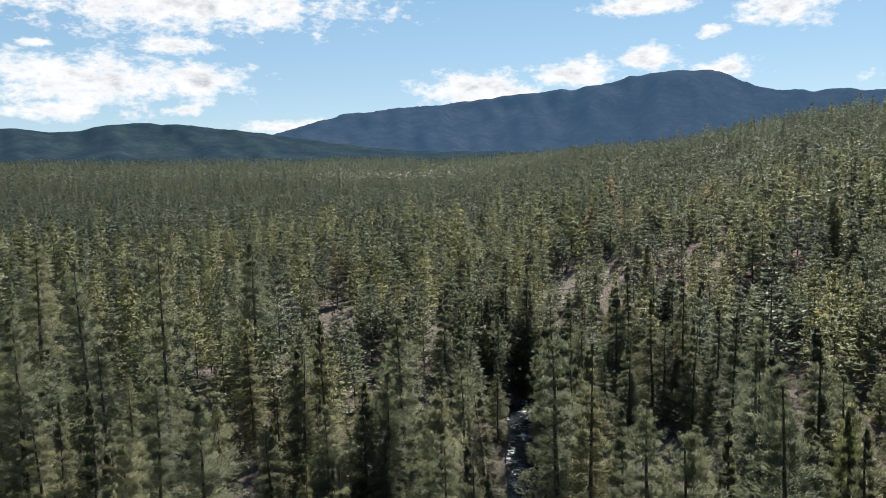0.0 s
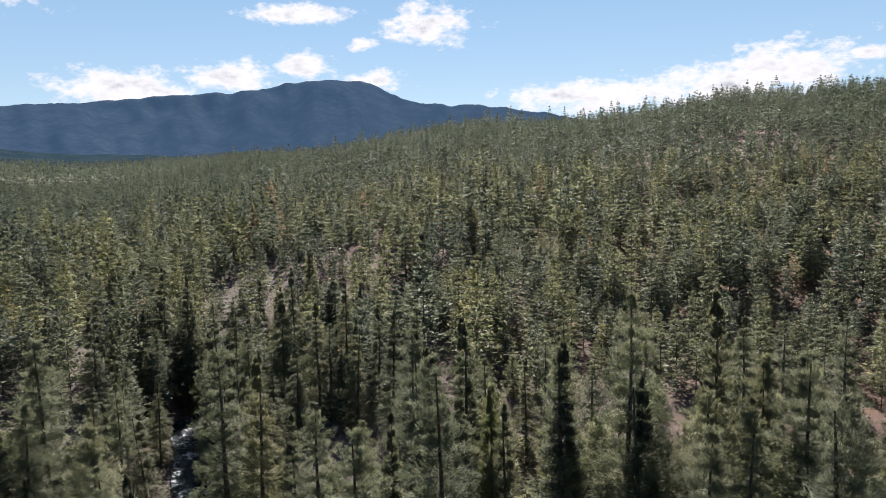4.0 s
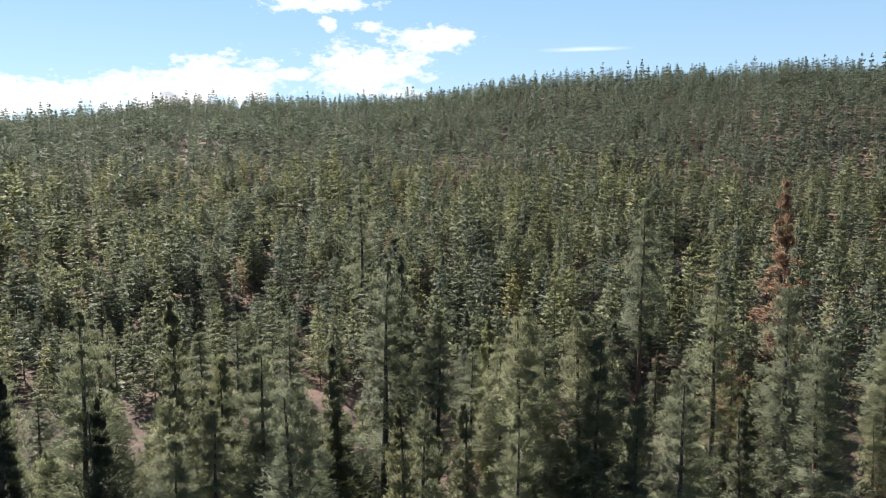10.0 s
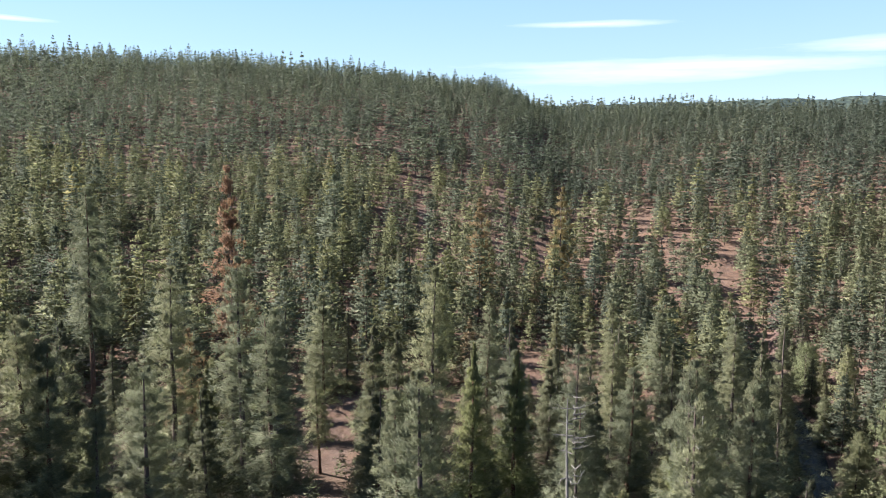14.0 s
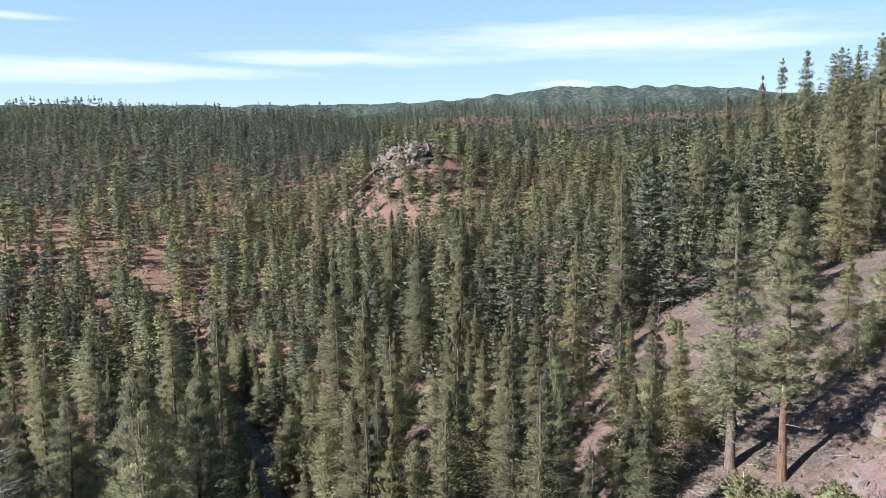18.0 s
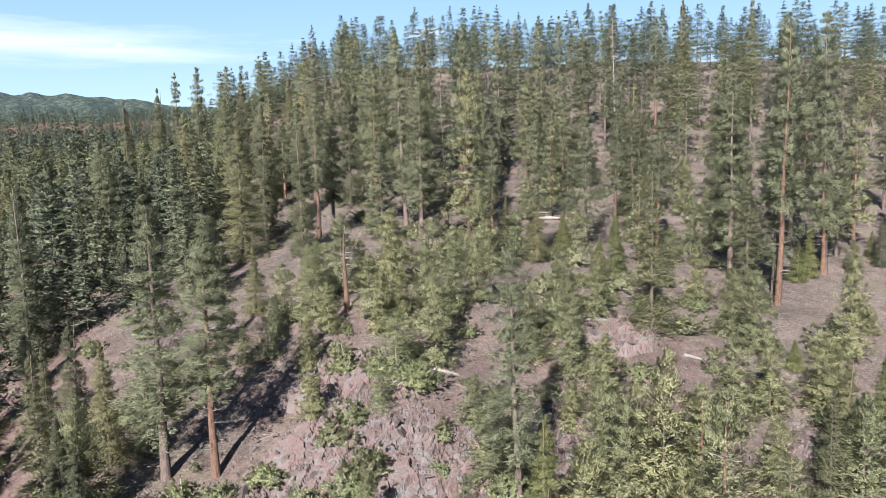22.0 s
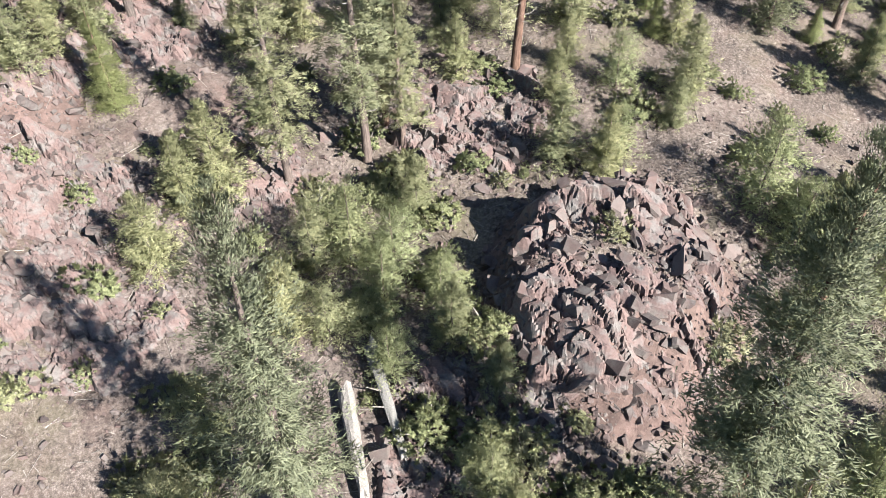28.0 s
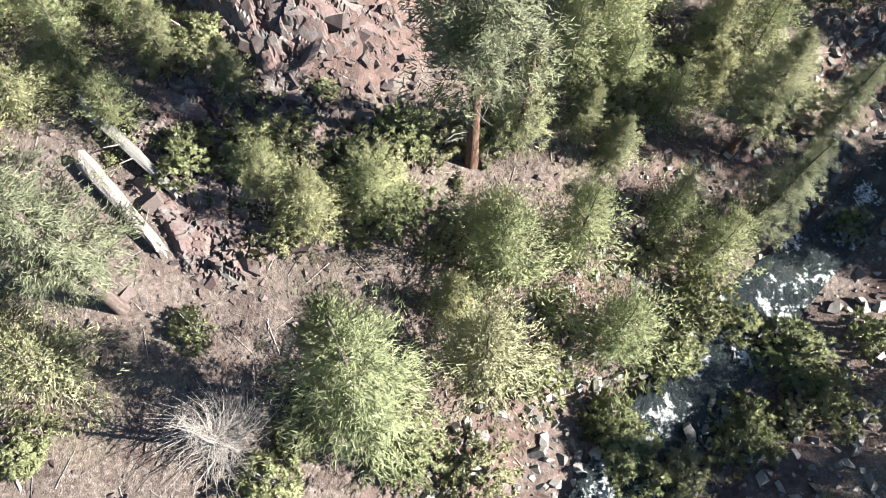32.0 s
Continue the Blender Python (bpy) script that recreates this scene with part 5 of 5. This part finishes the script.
def lava_outcrop(cx, cy, rx, ry, rough, seed, count, label):
    """A mass of fractured lava: leaning blocks of three sizes with open cracks between them, split slabs on top."""
    step = 0.14
    n, m = int(2.3 * rx / step), int(2.3 * ry / step)
    u, v = np.meshgrid(np.linspace(-1.15, 1.15, n), np.linspace(-1.15, 1.15, m), indexing="ij")
    x, y = cx + u * rx, cy + v * ry
    turn = 0.5
    px, py = x * math.cos(turn) - y * math.sin(turn), (x * math.sin(turn) + y * math.cos(turn)) * 0.6
    px, py = px + 0.25 * ripple(x, y, 1.3, seed + 8), py + 0.25 * ripple(x, y, 1.1, seed + 9)
    l1, t1, e1 = blocks(px, py, 2.2, seed)
    l2, t2, e2 = blocks(px, py, 0.9, seed + 20)
    l3, t3, e3 = blocks(px, py, 0.42, seed + 40)
    edge = np.sqrt(u * u + v * v) + 0.16 * ripple(x, y, 3.0, seed + 5)
    fade = np.clip((1.02 - edge) / 0.16, 0, 1)
    part = np.where(t1 > 0.86, 0.3, 1.0)
    bits = np.where((t2 < 0.55) & (part > 0.5), 1.0, 0.12)
    z = l1 * rough + l2 * part * 0.95 * rough + l3 * bits * 0.9 - 1.1 * rough * np.clip(1 - e1 / 0.09, 0, 1) - 0.5 * part * np.clip(1 - e2 / 0.14, 0, 1) - 0.22 * bits * np.clip(1 - e3 / 0.2, 0, 1)
    z = land(x, y) + (z + 0.45) * fade - 0.7 * (1 - fade) + 0.03 * ripple(x, y, 0.4, seed)
    verts = np.stack([x, y, z], -1).reshape(-1, 3)
    i, j = np.meshgrid(np.arange(n - 1), np.arange(m - 1), indexing="ij")
    f = np.stack([i * m + j, (i + 1) * m + j, (i + 1) * m + j + 1, i * m + j + 1], -1)
    keep = fade[:-1, :-1] + fade[1:, 1:] > 0
    tone = np.where(part < 1, 0.8 * t1, 0.3 * t1 + 0.35 * t2 + 0.35 * np.where(bits > 0.5, t3, t2))
    me = mesh_from("rock_mass", verts, f[keep].reshape(-1, 4), [CRAG], tone=tone.ravel())
    root = new("lava_outcrop")
    root.matrix_basis = pose(cx, cy, float(land(cx, cy)))
    me.transform(root.matrix_basis.inverted())
    new("rock_mass", me).parent = root
    rng = np.random.default_rng(seed)
    for _ in range(count):
        w, q = rng.uniform(0, 6.28), math.sqrt(rng.uniform(0, 1)) * 0.98
        gx, gy = int((0.5 + q * math.sin(w) / 2.3) * (n - 1)), int((0.5 + q * math.cos(w) / 2.3) * (m - 1))
        size = (0.18 + 0.62 * rng.uniform() ** 2.4) * (0.5 + 0.5 * rough)
        ob = new("block", SLABS[rng.integers(len(SLABS))])
        ob.parent = root
        way = Euler((rng.normal(0, 0.8), rng.normal(0, 0.7), 1.05 + rng.normal(0, 0.5)))
        ob.matrix_basis = Matrix.LocRotScale((x[gx, gy] - cx, y[gx, gy] - cy, z[gx, gy] - 0.05 * size - float(land(cx, cy))), way, size * rng.uniform(0.8, 1.2, 3))
    tagged(root, label, "rock outcrop", group="lava outcrops")


for row in ((-39, 4, 11.5, 8.5, 1.0, 210, 240, "cracked reddish-grey lava outcrop with leaning blocks above the creek"),
            (-49, -52, 11, 10, 0.85, 220, 220, "broken purple-red lava shelf below young pines"),
            (-38, -39, 7, 11, 0.75, 230, 170, "fractured red lava slope with dark open cracks"),
            (-62, -42, 10, 8, 0.85, 240, 120, "shaded red lava blocks under tall pines"),
            (-58, -10, 9, 8, 0.9, 250, 120, "dark tumbled lava blocks between the trees"),
            (-4, -62, 12, 10, 0.5, 260, 140, "purple-red lava scree slope dotted with shrubs"),
            (-22, -62, 9, 9, 0.5, 270, 100, "low broken lava ledge on the slope"),
            (-34, -81, 7, 5, 0.6, 280, 60, "small cracked lava ledge beside white logs"),
            (-28, -31, 7, 7, 0.55, 300, 130, "sloping shelf of split lava slabs beneath a tall pine"),
            (-46, -27, 6, 6, 0.6, 310, 90, "red lava blocks around the feet of pines"),
            (-4, -74, 8, 6, 0.4, 320, 90, "low purple-red lava ledge on the open slope"),
            (-25, -4, 9, 6, 0.4, 290, 160, "low field of reddish lava rubble near fallen logs")):
    lava_outcrop(*row)
xs, ys, ss = [], [], []
for q, ((cx, cy), (rx, ry), cell, size) in enumerate(FIELDS):
    x, y = within(cell * 1.35, cx, cy, rx * 1.15, ry * 1.15, 70 + 3 * q)
    xs.append(x), ys.append(y), ss.append(size * (0.2 + 0.75 * hash01(x, y, 77) ** 3))
x, y = scattered(1.0, 3, 66, 90)
keep = (bearing_of(x, y) > 170) & (bearing_of(x, y) < 335) & (hash01(x, y, 91) < 0.5)
xs.append(x[keep]), ys.append(y[keep]), ss.append(0.10 + 0.3 * hash01(x[keep], y[keep], 92) ** 2.5)
rubble("scree", np.concatenate(xs), np.concatenate(ys), np.concatenate(ss), ROCK, "broken reddish-grey lava scree on the slope", SLAB_SHAPES)
x, y = scattered(0.62, 3, 68, 93)
keep = (bearing_of(x, y) > 165) & (bearing_of(x, y) < 340) & (hash01(x, y, 94) < 0.25 + 0.6 * (ripple(x, y, 7, 48) > -0.1)) & (creek_gap(x, y) > 4)
rubble("gravel", x[keep], y[keep], 0.04 + 0.12 * hash01(x[keep], y[keep], 95) ** 2, ROCK, "small reddish-grey stones strewn over the soil", PEBBLES)
x, y = scattered(0.66, 2, 60, 95)
gap = creek_gap(x, y)
keep = (gap > 0.9) & (gap < 11) & (hash01(x, y, 96) < 0.85) & (y > -25)
rubble("creek_stones", x[keep], y[keep], 0.12 + 0.42 * hash01(x[keep], y[keep], 97) ** 3, PALE, "pale grey angular stones along the creek's edge", SLAB_SHAPES)
x, y = within(1.7, 172, -240, 14, 12, 99)
rubble("pale_knob", x, y, 0.8 + 2.2 * hash01(x, y, 98) ** 2, KNOB, "pale rocky knob between the trees")
for q, ((cx, cy), (rx, ry), cell, size) in enumerate(FIELDS[:6]):
    x, y = within(3.2, cx, cy, rx * 1.1, ry * 1.1, 120 + q)
    for px, py in zip(x, y):
        boulder(round(float(px), 1), round(float(py), 1), 0.35 + 0.65 * float(hash01(px, py, 121)) ** 2)


# ---------------------------------------------------------------- fallen wood
LOGS = [
    (-26.9, -12.1, -20.3, -9.1, 0.52), (-30.9, -11.6, -23.2, -7.5, 0.44), (-44.7, -150.8, -54.6, -144.5, 0.35), (-31.4, -83.0, -33.6, -82.4, 0.35),
    (-38.9, -84.1, -44.4, -84.5, 0.38), (-58.1, -43.7, -66.3, -42.6, 0.18), (-40.3, -49.5, -41.6, -48.1, 0.15), (-42.2, -154.9, -51.2, -151.9, 0.22),
    (-11.9, -75.3, -14.2, -74.5, 0.20), (-40.3, -76.7, -42.9, -76.1, 0.20), (-12.1, -99.8, -18.8, -101.8, 0.15),
    (-12.6, -18.8, -9.9, -18.3, 0.12), (-25.2, 29.9, -22.2, 31.6, 0.20), (-121.9, -247.2, -136.0, -246.1, 0.30),
]


def fallen_log(ax, ay, bx, by, r):
    """A weathered trunk lying on the ground, split and broken at its ends."""
    rng = np.random.default_rng(int(abs(ax) * 91 + abs(by) * 37))
    pile = 0.5 if math.hypot(ax + 27, ay + 12) < 6 else 0.0    # these lie on rubble
    a = Vector((ax, ay, float(land(ax, ay)) + r * 0.55 + pile))
    b = Vector((bx, by, float(land(bx, by)) + r * 0.4 + pile))
    d = (b - a).normalized()
    u = d.orthogonal().normalized()
    w = d.cross(u)
    rows, sides, v, f = 12, 10, [], []
    for i in range(rows):
        s = i / (rows - 1)
        c = a.lerp(b, s)
        c.z = max(c.z, float(land(c.x, c.y)) + r * 0.3)
        for q in range(sides):
            t = 6.2832 * q / sides
            rr = r * (1 - 0.45 * s) * (1 + 0.10 * math.sin(3 * t + s * 4) + rng.normal(0, 0.04))
            e = d * (rng.normal(0, r * 0.7) if i in (0, rows - 1) else 0)
            v.append(tuple(c + (u * math.cos(t) + w * math.sin(t)) * rr + e))
    for i in range(rows - 1):
        for q in range(sides):
            t = (q + 1) % sides
            f.append((i * sides + q, i * sides + t, (i + 1) * sides + t, (i + 1) * sides + q))
    n = len(v)
    v += [tuple(a), tuple(b)]
    tri = [(q, n, (q + 1) % sides, (q + 1) % sides) for q in range(sides)]
    end = (rows - 1) * sides
    tri += [(end + q, end + (q + 1) % sides, n + 1, n + 1) for q in range(sides)]
    me = bpy.data.meshes.new("log")
    me.from_pydata(v, [], f + [t[:3] for t in tri])
    me.materials.append(DEADWOOD)
    root = new("fallen_log")
    tagged(root, "silver-grey weathered fallen log lying among the rocks", "log", group="fallen logs")
    ob = new("trunk", me)
    ob.parent = root
    for q in range(4):
        s = rng.uniform(0.3, 0.9)
        c = a.lerp(b, s)
        sv, sf = [], []
        tip = c + (u * rng.normal(0, 1) + w * rng.normal(0, 1)).normalized() * r * rng.uniform(1.5, 3.2) + Vector((0, 0, r))
        stick(tuple(c), tuple(tip), r * 0.14, r * 0.05, sv, sf)
        st = new("branch_stub", mesh_from("stub", sv, sf, [DEADWOOD]))
        st.parent = root


for row in LOGS:
    fallen_log(*row)
plant("dead_sapling", -8.7, -7.8, 6.5, 1.2)
plant("dead_sapling", -46, 22, 6)
plant("dead_sapling", -28, 26, 5)

x, y = scattered(1.6, 3, 75, 141)
keep = (bearing_of(x, y) > 165) & (bearing_of(x, y) < 338) & (hash01(x, y, 142) < 0.6) & (creek_gap(x, y) > 5)
v, f = [], []
for px, py in zip(x[keep], y[keep]):
    t, l = 6.28 * float(hash01(px, py, 143)), 0.5 + 1.6 * float(hash01(px, py, 144)) ** 2
    qx, qy = px + l * math.cos(t), py + l * math.sin(t)
    stick((px, py, float(land(px, py)) + 0.05), (qx, qy, float(land(qx, qy)) + 0.08), 0.035, 0.015, v, f, 3)
tagged(new("twigs", mesh_from("twigs", v, f, [DEADWOOD])), "dry grey twigs and fallen branches on the ground", "twigs", kind="stuff")

# trees on the far bank of the creek
for name, x, y, h in (("fir_tree", -3, 45, 20), ("pine_tree", 5, 37, 8), ("fir_tree", -9, 57, 22), ("bushy_tree", 8, 27, 5), ("fir_tree", 2, 54, 21),
                      ("bushy_tree", 1, 30, 8), ("fir_tree", 13, 44, 9), ("bushy_tree", 7, 15, 3.5), ("young_pine", 5, 21, 4), ("pine_tree", -22, 47, 22), ("fir_tree", -27, 40, 18)):
    plant(name, x, y, h)

# firs in the clearing beyond the creek
for x, y, h in ((30, 108, 18), (33, 100, 16), (26, 114, 19), (36, 113, 20), (24, 98, 15), (38, 104, 17), (29, 118, 21)):
    plant("fir_tree", x, y, h)
